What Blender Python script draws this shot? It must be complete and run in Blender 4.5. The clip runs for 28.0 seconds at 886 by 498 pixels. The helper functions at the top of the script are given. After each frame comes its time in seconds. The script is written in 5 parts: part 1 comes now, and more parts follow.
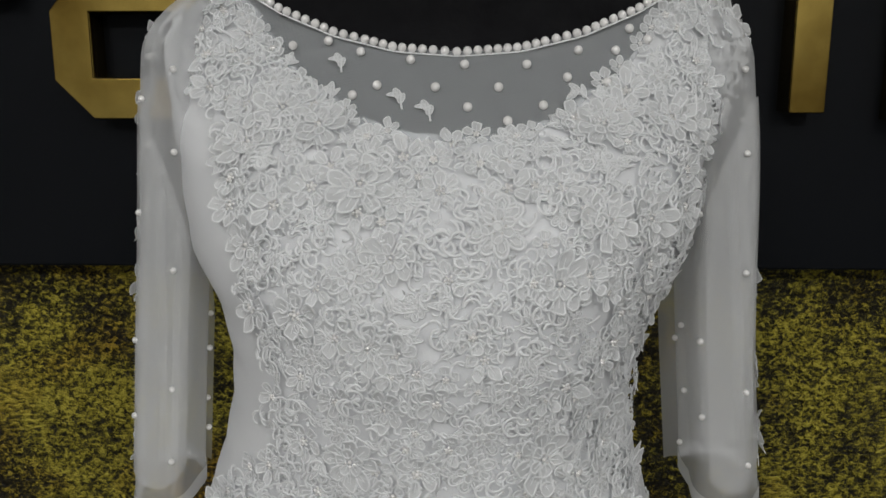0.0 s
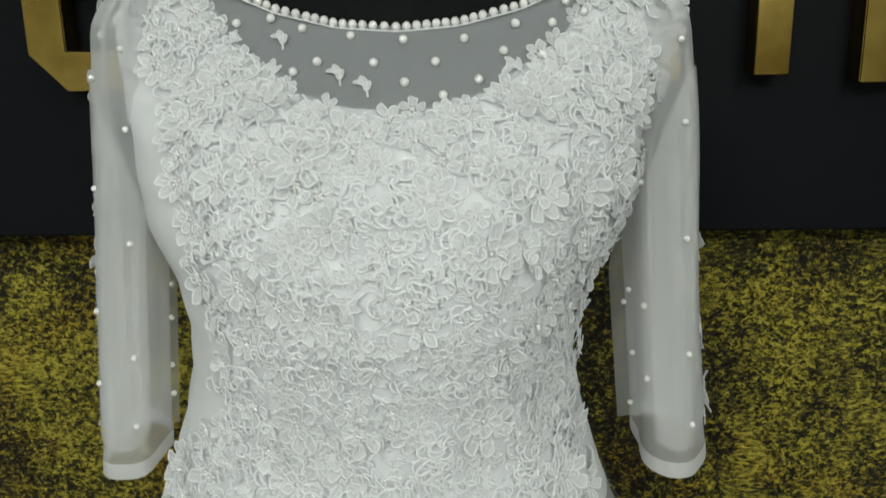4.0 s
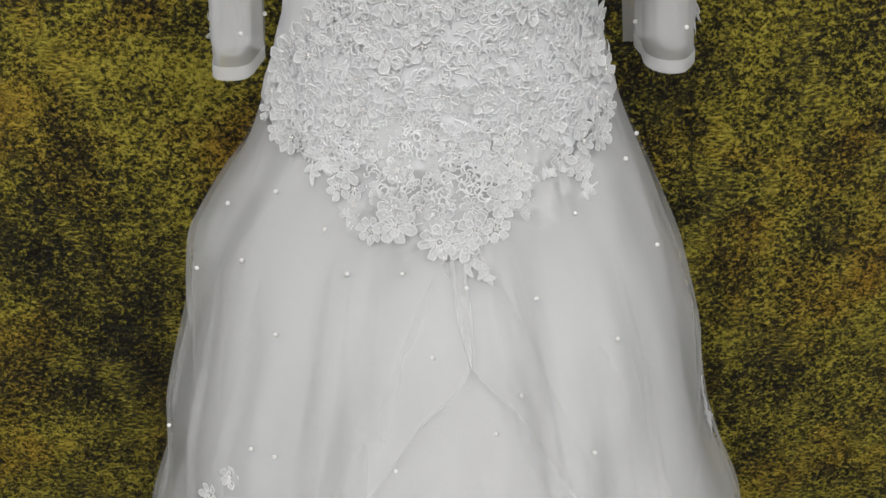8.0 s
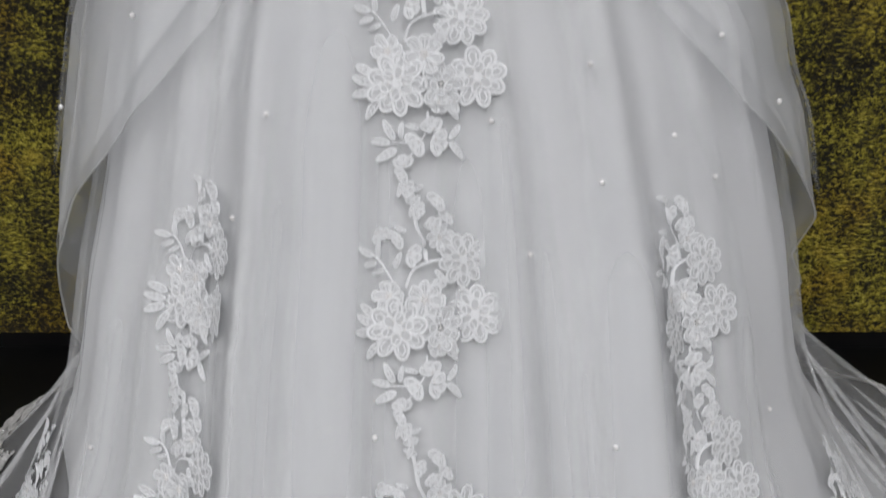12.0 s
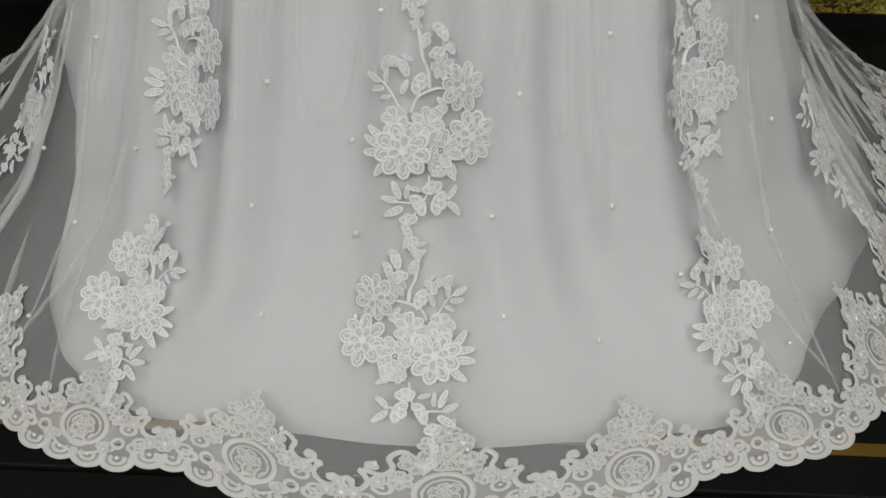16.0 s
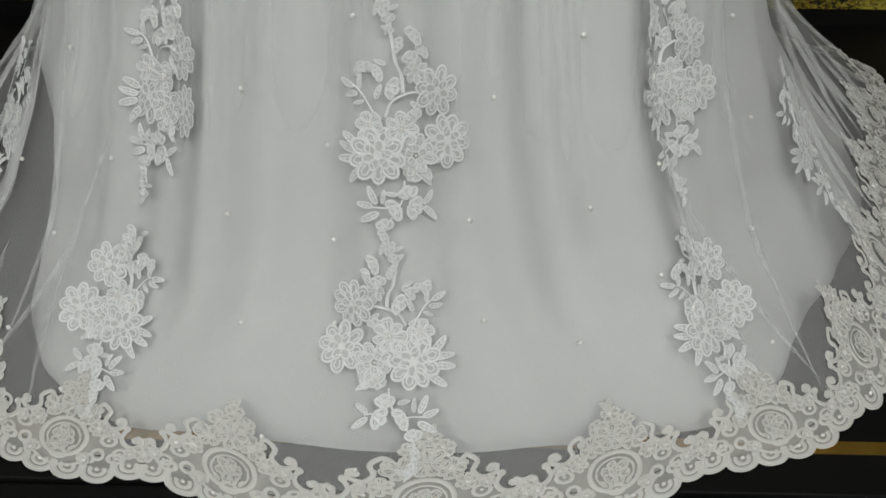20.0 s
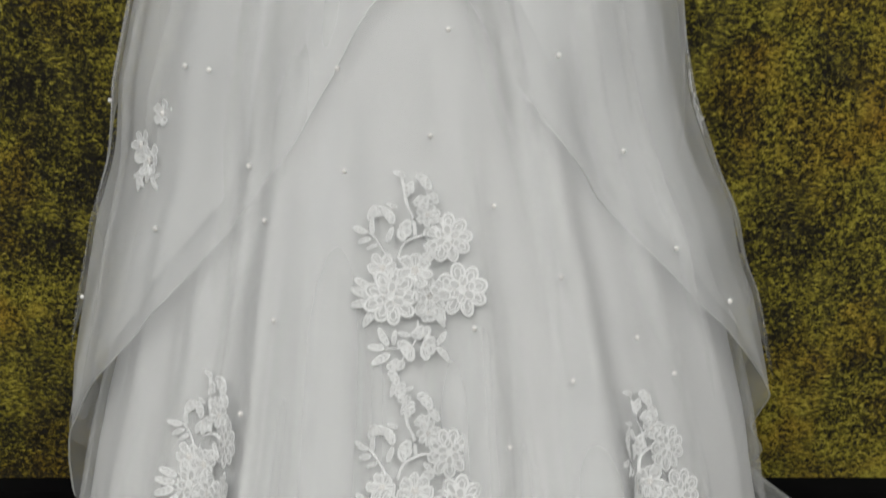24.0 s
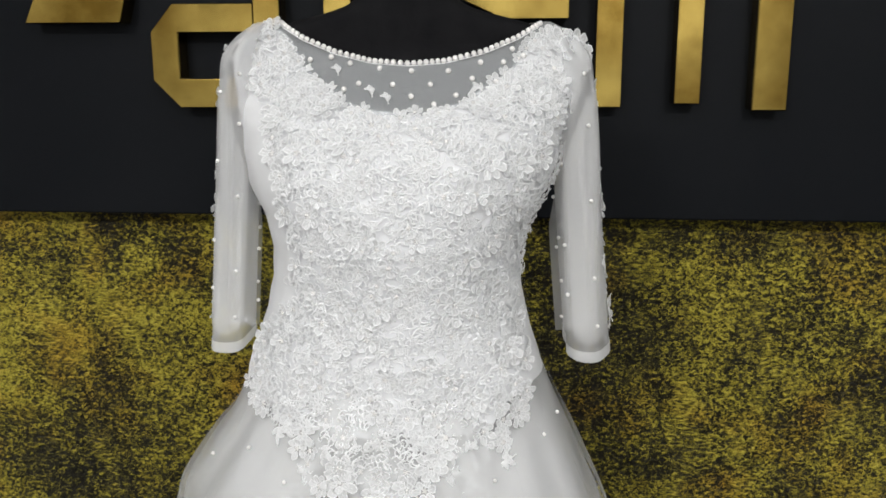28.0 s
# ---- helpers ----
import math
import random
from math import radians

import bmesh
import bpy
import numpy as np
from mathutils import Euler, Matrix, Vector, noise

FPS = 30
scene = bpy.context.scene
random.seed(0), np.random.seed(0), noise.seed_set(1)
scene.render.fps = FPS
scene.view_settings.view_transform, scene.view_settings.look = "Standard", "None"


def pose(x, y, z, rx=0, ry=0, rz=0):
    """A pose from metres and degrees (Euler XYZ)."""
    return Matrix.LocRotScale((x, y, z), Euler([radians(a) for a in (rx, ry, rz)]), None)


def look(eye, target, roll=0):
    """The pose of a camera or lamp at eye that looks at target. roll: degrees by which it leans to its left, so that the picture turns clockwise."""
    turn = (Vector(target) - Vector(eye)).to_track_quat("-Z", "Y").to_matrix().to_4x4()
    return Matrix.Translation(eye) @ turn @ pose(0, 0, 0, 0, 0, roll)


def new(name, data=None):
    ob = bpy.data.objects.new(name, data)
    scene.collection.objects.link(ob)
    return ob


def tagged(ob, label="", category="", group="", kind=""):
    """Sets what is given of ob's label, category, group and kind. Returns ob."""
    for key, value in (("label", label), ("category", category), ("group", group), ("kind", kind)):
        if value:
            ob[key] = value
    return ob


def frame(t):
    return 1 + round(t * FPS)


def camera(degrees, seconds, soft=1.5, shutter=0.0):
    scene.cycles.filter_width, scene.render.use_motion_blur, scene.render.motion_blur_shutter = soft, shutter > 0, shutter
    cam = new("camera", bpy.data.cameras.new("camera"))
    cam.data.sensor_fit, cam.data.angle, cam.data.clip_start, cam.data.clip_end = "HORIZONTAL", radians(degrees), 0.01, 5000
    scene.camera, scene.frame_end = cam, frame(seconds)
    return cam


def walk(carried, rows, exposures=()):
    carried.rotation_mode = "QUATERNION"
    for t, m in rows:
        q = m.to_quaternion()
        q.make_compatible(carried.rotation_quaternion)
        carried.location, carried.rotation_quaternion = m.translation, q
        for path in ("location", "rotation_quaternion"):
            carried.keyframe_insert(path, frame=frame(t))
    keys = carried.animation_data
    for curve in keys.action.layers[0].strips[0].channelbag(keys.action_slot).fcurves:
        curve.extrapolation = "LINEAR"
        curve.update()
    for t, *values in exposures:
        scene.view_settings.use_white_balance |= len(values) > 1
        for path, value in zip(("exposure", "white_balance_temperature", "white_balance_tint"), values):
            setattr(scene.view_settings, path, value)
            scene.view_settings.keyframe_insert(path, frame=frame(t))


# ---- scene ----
cam = camera(53.4, 28.0, soft=1.6, shutter=0.4)
EXPOSURES = [(0, -0.64, 6500, 9), (1, -0.66, 6500, 6), (2, -0.69, 6500, 1), (2.5, -0.64, 6500, 0), (4.5, -0.18, 6500, -1), (6, -0.17, 6500, 6), (7.5, -0.16, 6550, 10), (9, -0.16, 6300, 12), (10, -0.21, 6250, 13), (11.5, -0.29, 6250, 13),
             (13, -0.44, 6400, 11), (15.5, -0.52, 6550, 8), (16, -0.54, 6550, 8), (17, -0.61, 6550, 6), (20, -0.61, 6550, 5), (21.5, -0.47, 6550, 6), (23.5, -0.35, 6600, 7), (25, -0.12, 6550, 9), (28, 0.18, 6500, 10)]
PATH = [
    (0, (0.069, -0.034, 1.487), (0.02, 1.92, 1.063), -0.0),
    (0.5, (0.07, -0.039, 1.49), (0.035, 1.913, 1.054), 0.2),
    (1, (0.074, -0.037, 1.496), (0.059, 1.914, 1.057), 0.4),
    (1.5, (0.078, -0.032, 1.511), (0.064, 1.919, 1.073), 0.3),
    (2, (0.079, -0.034, 1.523), (0.065, 1.919, 1.092), -0.0),
    (2.5, (0.081, -0.04, 1.525), (0.059, 1.914, 1.1), -0.5),
    (4.5, (0.139, -0.051, 1.472), (0.027, 1.864, 0.908), -1.0),
    (5, (0.158, -0.054, 1.436), (-0.005, 1.84, 0.814), -1.1),
    (5.5, (0.154, -0.043, 1.406), (-0.048, 1.815, 0.694), -1.5),
    (6, (0.138, -0.046, 1.396), (-0.055, 1.785, 0.615), -1.9),
    (6.5, (0.11, -0.077, 1.375), (-0.016, 1.735, 0.539), -1.7),
    (7, (0.071, -0.144, 1.354), (-0.006, 1.64, 0.454), -1.3),
    (7.5, (0.042, -0.231, 1.354), (0.019, 1.553, 0.448), -1.2),
    (8, (0.038, -0.277, 1.374), (0.045, 1.522, 0.501), -1.2),
    (8.5, (0.085, -0.3, 1.368), (0.056, 1.508, 0.512), -1.2),
    (9, (0.14, -0.311, 1.34), (0.054, 1.498, 0.493), -1.3),
    (9.5, (0.138, -0.295, 1.269), (0.017, 1.518, 0.434), -2.3),
    (10, (0.122, -0.303, 1.169), (-0.004, 1.529, 0.378), -2.4),
    (10.5, (0.113, -0.295, 1.056), (-0.017, 1.542, 0.275), -2.4),
    (11, (0.123, -0.318, 0.955), (0.01, 1.519, 0.172), -2.3),
    (11.5, (0.114, -0.315, 0.847), (-0.001, 1.523, 0.069), -2.1),
    (11.8, (0.108, -0.322, 0.802), (-0.004, 1.513, 0.014), -1.8),
    (12, (0.11, -0.333, 0.767), (-0.008, 1.505, -0.013), -1.8),
    (12.5, (0.099, -0.34, 0.688), (-0.014, 1.462, -0.17), -1.8),
    (13, (0.092, -0.338, 0.634), (-0.018, 1.412, -0.328), -1.5),
    (13.5, (0.09, -0.34, 0.596), (-0.005, 1.339, -0.488), -1.2),
    (15.5, (0.087, -0.433, 0.66), (0.051, 1.121, -0.598), 0.8),
    (16, (0.084, -0.435, 0.662), (0.048, 1.119, -0.597), 1.1),
    (16.5, (0.084, -0.434, 0.661), (0.051, 1.123, -0.593), 1.2),
    (17, (0.087, -0.428, 0.657), (0.051, 1.125, -0.603), 1.1),
    (17.5, (0.086, -0.431, 0.659), (0.055, 1.119, -0.605), 1.1),
    (18, (0.086, -0.428, 0.657), (0.062, 1.119, -0.61), 1.1),
    (18.5, (0.089, -0.429, 0.657), (0.066, 1.117, -0.611), 1.1),
    (19, (0.092, -0.433, 0.658), (0.061, 1.116, -0.606), 0.7),
    (19.5, (0.097, -0.431, 0.659), (0.059, 1.118, -0.605), 0.3),
    (20, (0.104, -0.43, 0.662), (0.067, 1.126, -0.594), 0.1),
    (20.5, (0.111, -0.439, 0.672), (0.074, 1.138, -0.558), -0.0),
    (21, (0.113, -0.434, 0.694), (0.081, 1.201, -0.458), -0.2),
    (21.5, (0.11, -0.422, 0.727), (0.073, 1.28, -0.323), -0.6),
    (23.5, (0.101, -0.386, 0.83), (0.051, 1.496, 0.153), -1.1),
    (24, (0.11, -0.385, 0.874), (0.035, 1.533, 0.315), -1.2),
    (24.5, (0.119, -0.352, 0.951), (0.048, 1.586, 0.464), -0.7),
    (25, (0.109, -0.344, 1.083), (0.046, 1.607, 0.646), -0.6),
    (25.2, (0.115, -0.366, 1.117), (0.047, 1.594, 0.722), -0.6),
    (25.5, (0.115, -0.365, 1.193), (0.045, 1.597, 0.808), -0.4),
    (26, (0.115, -0.344, 1.278), (0.046, 1.619, 0.905), -0.0),
    (26.5, (0.115, -0.339, 1.354), (0.051, 1.624, 0.98), 0.1),
    (27, (0.145, -0.351, 1.434), (0.071, 1.609, 1.044), 0.1),
    (27.5, (0.181, -0.385, 1.484), (0.069, 1.57, 1.076), -0.2),
    (28, (0.18, -0.417, 1.497), (0.023, 1.531, 1.072), -0.1),
]
walk(cam, [(t, look(eye, target, roll)) for t, eye, target, roll in PATH], EXPOSURES)

# ---- light ----
world = bpy.data.worlds.new("room_air")
scene.world = world
world.use_nodes = True
world.node_tree.nodes["Background"].inputs["Color"].default_value = (0.8, 0.86, 1.0, 1)
world.node_tree.nodes["Background"].inputs["Strength"].default_value = 0.02
# assumed ceiling panels, out of view, placed and powered to light the dress
ADDED_LAMPS = ((-0.8, -0.75), (0.9, -0.75), (-0.8, -2.15), (0.9, -2.15))
for lx, ly in ADDED_LAMPS:
    lamp = bpy.data.lights.new("assumed_panel_light", "AREA")
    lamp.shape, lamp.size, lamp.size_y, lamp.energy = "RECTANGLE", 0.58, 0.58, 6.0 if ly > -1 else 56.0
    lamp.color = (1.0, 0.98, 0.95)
    new("assumed_panel_light", lamp).matrix_world = pose(lx, ly, 2.655)


# ---- materials ----
def material(name):
    m = bpy.data.materials.new(name)
    m.use_nodes = True
    m.node_tree.nodes.clear()
    return m, m.node_tree.nodes, m.node_tree.links


def node(nodes, kind, **inputs):
    n = nodes.new(kind)
    for k, v in inputs.items():
        n.inputs[k.replace("_", " ")].default_value = v
    return n


def ramp(nodes, stops):
    n = nodes.new("ShaderNodeValToRGB")
    while len(n.color_ramp.elements) < len(stops):
        n.color_ramp.elements.new(0.5)
    for e, (p, c) in zip(n.color_ramp.elements, stops):
        e.position, e.color = p, (*c, 1)
    return n


def plain(name, c1, c2, rough, scale=60.0, bump=0.1, metal=0.0, depth=0.001, spec=0.5, fine=6.0):
    """Two tones by noise at two scales, with a fine relief."""
    m, N, L = material(name)
    out, bsdf = N.new("ShaderNodeOutputMaterial"), node(N, "ShaderNodeBsdfPrincipled", Roughness=rough, Metallic=metal)
    bsdf.inputs["Specular IOR Level"].default_value = spec
    tex = N.new("ShaderNodeTexCoord")
    a = node(N, "ShaderNodeTexNoise", Scale=scale, Detail=5.0)
    b = node(N, "ShaderNodeTexNoise", Scale=scale * fine, Detail=3.0)
    L.new(tex.outputs["Object"], a.inputs["Vector"])
    L.new(tex.outputs["Object"], b.inputs["Vector"])
    r = ramp(N, ((0.3, c1), (0.7, c2)))
    L.new(a.outputs["Fac"], r.inputs["Fac"])
    L.new(r.outputs["Color"], bsdf.inputs["Base Color"])
    bp = node(N, "ShaderNodeBump", Strength=bump, Distance=depth)
    L.new(b.outputs["Fac"], bp.inputs["Height"])
    L.new(bp.outputs["Normal"], bsdf.inputs["Normal"])
    L.new(bsdf.outputs["BSDF"], out.inputs["Surface"])
    return m


def cloth(name, colour, cover, through_light=0.35, gloss=0.0, weave=900.0, vary=0.0, mesh=0.0, thinning=False):
    """Thin fabric: part open, the rest white threads that pass some light."""
    m, N, L = material(name)
    out = N.new("ShaderNodeOutputMaterial")
    dif, tra = node(N, "ShaderNodeBsdfDiffuse", Color=(*colour, 1)), node(N, "ShaderNodeBsdfTranslucent", Color=(*colour, 1))
    thread = node(N, "ShaderNodeMixShader", Fac=through_light)
    L.new(dif.outputs[0], thread.inputs[1])
    L.new(tra.outputs[0], thread.inputs[2])
    tex = N.new("ShaderNodeTexCoord")
    w = node(N, "ShaderNodeTexNoise", Scale=weave, Detail=2.0)
    L.new(tex.outputs["Object"], w.inputs["Vector"])
    bp = node(N, "ShaderNodeBump", Strength=0.25, Distance=0.0006)
    L.new(w.outputs["Fac"], bp.inputs["Height"])
    L.new(bp.outputs["Normal"], dif.inputs["Normal"])
    last = thread
    if gloss:
        shine = node(N, "ShaderNodeBsdfGlossy", Roughness=0.45, Color=(1, 1, 1, 1))
        g = node(N, "ShaderNodeMixShader", Fac=gloss)
        L.new(last.outputs[0], g.inputs[1])
        L.new(shine.outputs[0], g.inputs[2])
        last = g
    if cover < 1:
        hole = N.new("ShaderNodeBsdfTransparent")
        mix = node(N, "ShaderNodeMixShader", Fac=cover)
        L.new(hole.outputs[0], mix.inputs[1])
        L.new(last.outputs[0], mix.inputs[2])
        if vary:
            turned = node(N, "ShaderNodeMapping")
            turned.inputs["Rotation"].default_value = (0, 0.7, 0)
            L.new(tex.outputs["Object"], turned.inputs["Vector"])
            axes = N.new("ShaderNodeSeparateXYZ")
            L.new(turned.outputs["Vector"], axes.inputs[0])
            waves = []
            for axis in ("X", "Z"):
                k, s = node(N, "ShaderNodeMath"), node(N, "ShaderNodeMath")
                k.operation, k.inputs[1].default_value, s.operation = "MULTIPLY", 6.283 / mesh, "SINE"
                L.new(axes.outputs[axis], k.inputs[0])
                L.new(k.outputs[0], s.inputs[0])
                waves.append(s)
            both, last_fac = node(N, "ShaderNodeMath"), node(N, "ShaderNodeMath")
            both.operation, last_fac.operation = "MULTIPLY", "MULTIPLY_ADD"
            L.new(waves[0].outputs[0], both.inputs[0])
            L.new(waves[1].outputs[0], both.inputs[1])
            L.new(both.outputs[0], last_fac.inputs[0])
            last_fac.inputs[1].default_value, last_fac.inputs[2].default_value = vary, cover
            L.new(last_fac.outputs[0], mix.inputs[0])
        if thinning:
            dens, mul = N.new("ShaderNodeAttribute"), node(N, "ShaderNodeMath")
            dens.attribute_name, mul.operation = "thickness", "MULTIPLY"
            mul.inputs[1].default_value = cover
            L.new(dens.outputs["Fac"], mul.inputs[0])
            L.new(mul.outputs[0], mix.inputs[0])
        last = mix
    L.new(last.outputs[0], out.inputs["Surface"])
    return m


WHITE = (0.86, 0.87, 0.88)
SATIN = cloth("satin", (0.75, 0.76, 0.78), 1.0, 0.1, 0.012)
LINING = cloth("lining_fabric", (0.72, 0.73, 0.74), 1.0, 0.22, 0.0)
TULLE = cloth("tulle", WHITE, 0.27, 0.22)
OVER_TULLE = cloth("overskirt_tulle", WHITE, 0.33, 0.22)
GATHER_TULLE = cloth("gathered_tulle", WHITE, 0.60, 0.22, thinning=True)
SLEEVE_TULLE = cloth("sleeve_tulle", WHITE, 0.36, 0.30)
NECK_NET = cloth("neck_net", (0.72, 0.75, 0.77), 0.44, 0.3, 0.0, 900, 0.16, 0.0013)
LACE = cloth("lace_cord", (0.83, 0.84, 0.85), 1.0, 0.2, 0.02, 1500)
LACE_FILL = cloth("lace_net", (0.78, 0.79, 0.80), 0.70, 0.3, 0.0, 1500)
BODICE_LACE = cloth("bodice_lace_cord", (0.86, 0.87, 0.88), 1.0, 0.35, 0.015, 1500)
BODICE_FILL = cloth("bodice_lace_organza", (0.83, 0.84, 0.85), 0.80, 0.40, 0.01, 1500)
HEM_CORD = cloth("hem_lace_cord", (0.72, 0.715, 0.70), 1.0, 0.25, 0.02, 1500)
HEM_NET = cloth("hem_lace_net", (0.68, 0.67, 0.65), 0.55, 0.3, 0.0, 1500)
PEARL = plain("pearl", (0.76, 0.75, 0.74), (0.82, 0.81, 0.80), 0.10, 20, 0.0, spec=1.0)
VELVET = plain("black_velvet", (0.004, 0.004, 0.005), (0.008, 0.008, 0.009), 0.9, 40, 0.3, spec=0.15)
BOARD = plain("black_board_paint", (0.0035, 0.0045, 0.0065), (0.006, 0.007, 0.009), 0.5, 3, 0.05, spec=0.10)
# brass tones spread wide: patina, plus uneven reflections put into the colour
BRASS = plain("brushed_brass", (0.17, 0.105, 0.02), (0.50, 0.37, 0.10), 0.21, 9, 0.45, 1.0, 0.004, fine=1.3)
STRIP = plain("gold_strip_metal", (0.45, 0.27, 0.05), (0.55, 0.35, 0.08), 0.4, 30, 0.1, 0.9, 0.0004)
FLOOR = plain("black_floor_laminate", (0.003, 0.003, 0.0035), (0.006, 0.006, 0.006), 0.5, 8, 0.1, spec=0.15)
PAINT = plain("room_wall_paint", (0.42, 0.42, 0.41), (0.46, 0.46, 0.45), 0.7, 5, 0.1)
STEEL = plain("stand_steel", (0.02, 0.02, 0.02), (0.04, 0.04, 0.04), 0.4, 20, 0.05)


def gold_wall():
    """Rough plaster: dark in the pits, gold on the raised grain, in cloudy patches."""
    m, N, L = material("gold_sponged_plaster")
    out, bsdf = N.new("ShaderNodeOutputMaterial"), node(N, "ShaderNodeBsdfPrincipled", Roughness=0.42)
    bsdf.inputs["Specular IOR Level"].default_value = 0.4
    tex = N.new("ShaderNodeTexCoord")

    def noise_at(scale, detail, rough, shift):
        mp = node(N, "ShaderNodeMapping")
        mp.inputs["Location"].default_value = shift
        L.new(tex.outputs["Object"], mp.inputs["Vector"])
        n = node(N, "ShaderNodeTexNoise", Scale=scale, Detail=detail, Roughness=rough)
        L.new(mp.outputs["Vector"], n.inputs["Vector"])
        return n.outputs["Fac"]

    def add(a, k, b):
        n = node(N, "ShaderNodeMath")
        n.operation, n.inputs[1].default_value = "MULTIPLY_ADD", k
        L.new(a, n.inputs[0])
        if isinstance(b, float):
            n.inputs[2].default_value = b
        else:
            L.new(b, n.inputs[2])
        return n.outputs[0]

    def stretched(scale, detail, rough, bend, size):
        mp = node(N, "ShaderNodeMapping")
        mp.inputs["Scale"].default_value = size
        L.new(tex.outputs["Object"], mp.inputs["Vector"])
        n = node(N, "ShaderNodeTexNoise", Scale=scale, Detail=detail, Roughness=rough, Distortion=bend)
        L.new(mp.outputs["Vector"], n.inputs["Vector"])
        return n.outputs["Fac"]

    # short dabs of gold over black, with brushed smears where the gold lies thick
    dabs, grit = stretched(185.0, 2.0, 0.55, 0.6, (0.85, 1.0, 1.15)), noise_at(430.0, 2.0, 0.6, (3, 1, 2))
    smear = stretched(165.0, 2.0, 0.5, 0.4, (0.55, 1.0, 1.4))
    thick = ramp(N, ((0.54, (0, 0, 0)), (0.66, (1, 1, 1))))
    L.new(stretched(11.0, 3.0, 0.6, 0.4, (1.2, 1.0, 0.8)), thick.inputs["Fac"])
    which = N.new("ShaderNodeMixRGB")
    L.new(thick.outputs["Color"], which.inputs["Fac"])
    L.new(dabs, which.inputs[1])
    L.new(smear, which.inputs[2])
    height = add(grit, 0.35, which.outputs["Color"])
    cloud = add(noise_at(15.0, 4.0, 0.65, (5, 2, 1)), 0.50, add(noise_at(3.4, 2.0, 0.5, (1, 0, 4)), 0.85, add(thick.outputs["Color"], 0.08, -0.665)))
    gold = add(cloud, 0.85, add(height, 1.20, -0.300))
    r = ramp(N, ((0.33, (0.006, 0.005, 0.003)), (0.43, (0.020, 0.017, 0.006)), (0.52, (0.090, 0.077, 0.011)), (0.62, (0.255, 0.217, 0.020)), (0.80, (0.53, 0.455, 0.063))))
    L.new(gold, r.inputs["Fac"])
    warm = ramp(N, ((0.50, (1, 1, 1)), (0.72, (1.0, 0.72, 0.55))))
    L.new(noise_at(6.0, 3.0, 0.6, (9, 4, 7)), warm.inputs["Fac"])
    mix = N.new("ShaderNodeMixRGB")
    mix.blend_type, mix.inputs["Fac"].default_value = "MULTIPLY", 1.0
    L.new(r.outputs["Color"], mix.inputs[1])
    L.new(warm.outputs["Color"], mix.inputs[2])
    L.new(mix.outputs["Color"], bsdf.inputs["Base Color"])
    bp = node(N, "ShaderNodeBump", Strength=1.0, Distance=0.009)
    L.new(height, bp.inputs["Height"])
    L.new(bp.outputs["Normal"], bsdf.inputs["Normal"])
    L.new(bsdf.outputs["BSDF"], out.inputs["Surface"])
    return m


GOLD_WALL = gold_wall()
# glow for the added ceiling panels
m, N, L = material("assumed_lamp_glow")
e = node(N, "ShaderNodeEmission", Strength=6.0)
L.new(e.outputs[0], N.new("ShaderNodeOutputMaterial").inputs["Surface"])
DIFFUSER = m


# ---- mesh helpers ----
def mesh_of(name, verts, faces, mat, smooth=True):
    me = bpy.data.meshes.new(name)
    me.from_pydata([tuple(v) for v in verts], [], faces)
    me.materials.append(mat)
    if smooth:
        me.polygons.foreach_set("use_smooth", [True] * len(me.polygons))
    me.update()
    return me


def child(name, me, parent, m=None, label=""):
    ob = new(name, me)
    ob.parent = parent
    if m is not None:
        ob.matrix_local = m
    if label:
        tagged(ob, label)
    return ob


def from_bm(name, bm, mat, smooth=False):
    me = bpy.data.meshes.new(name)
    bm.to_mesh(me)
    bm.free()
    me.materials.append(mat)
    if smooth:
        me.polygons.foreach_set("use_smooth", [True] * len(me.polygons))
    return me


def box_mesh(name, lo, hi, mat, bevel=0.0):
    bm = bmesh.new()
    bmesh.ops.create_cube(bm, size=1.0)
    for v in bm.verts:
        v.co = Vector([(a + b) / 2 + c * (b - a) for a, b, c in zip(lo, hi, v.co)])
    if bevel:
        bmesh.ops.bevel(bm, geom=bm.edges[:], offset=bevel, segments=2, affect="EDGES", profile=0.5)
    return from_bm(name, bm, mat)


def structure(name, lo, hi, mat, label, category, bevel=0.0):
    return tagged(new(name, box_mesh(name, lo, hi, mat, bevel)), label, category, kind="structure")


def prism(name, outline, holes, y0, y1, mat, bevel=0.002):
    """An upright plate cut to an outline of (x, z), from y0 (front) to y1."""
    bm = bmesh.new()
    loops = []
    for pts in [outline] + holes:
        vs = [bm.verts.new((x, y0, z)) for x, z in pts]
        loops += [bm.edges.new((vs[i], vs[(i + 1) % len(vs)])) for i in range(len(vs))]
    bmesh.ops.triangle_fill(bm, use_beauty=True, use_dissolve=True, edges=loops)
    bmesh.ops.recalc_face_normals(bm, faces=bm.faces[:])
    ext = bmesh.ops.extrude_face_region(bm, geom=bm.faces[:])
    for v in [g for g in ext["geom"] if isinstance(g, bmesh.types.BMVert)]:
        v.co.y = y1
    bmesh.ops.recalc_face_normals(bm, faces=bm.faces[:])
    sharp = [e for e in bm.edges if len(e.link_faces) == 2 and e.calc_face_angle() > 0.5]
    bmesh.ops.bevel(bm, geom=sharp, offset=bevel, segments=2, affect="EDGES", profile=0.5)
    return from_bm(name, bm, mat)


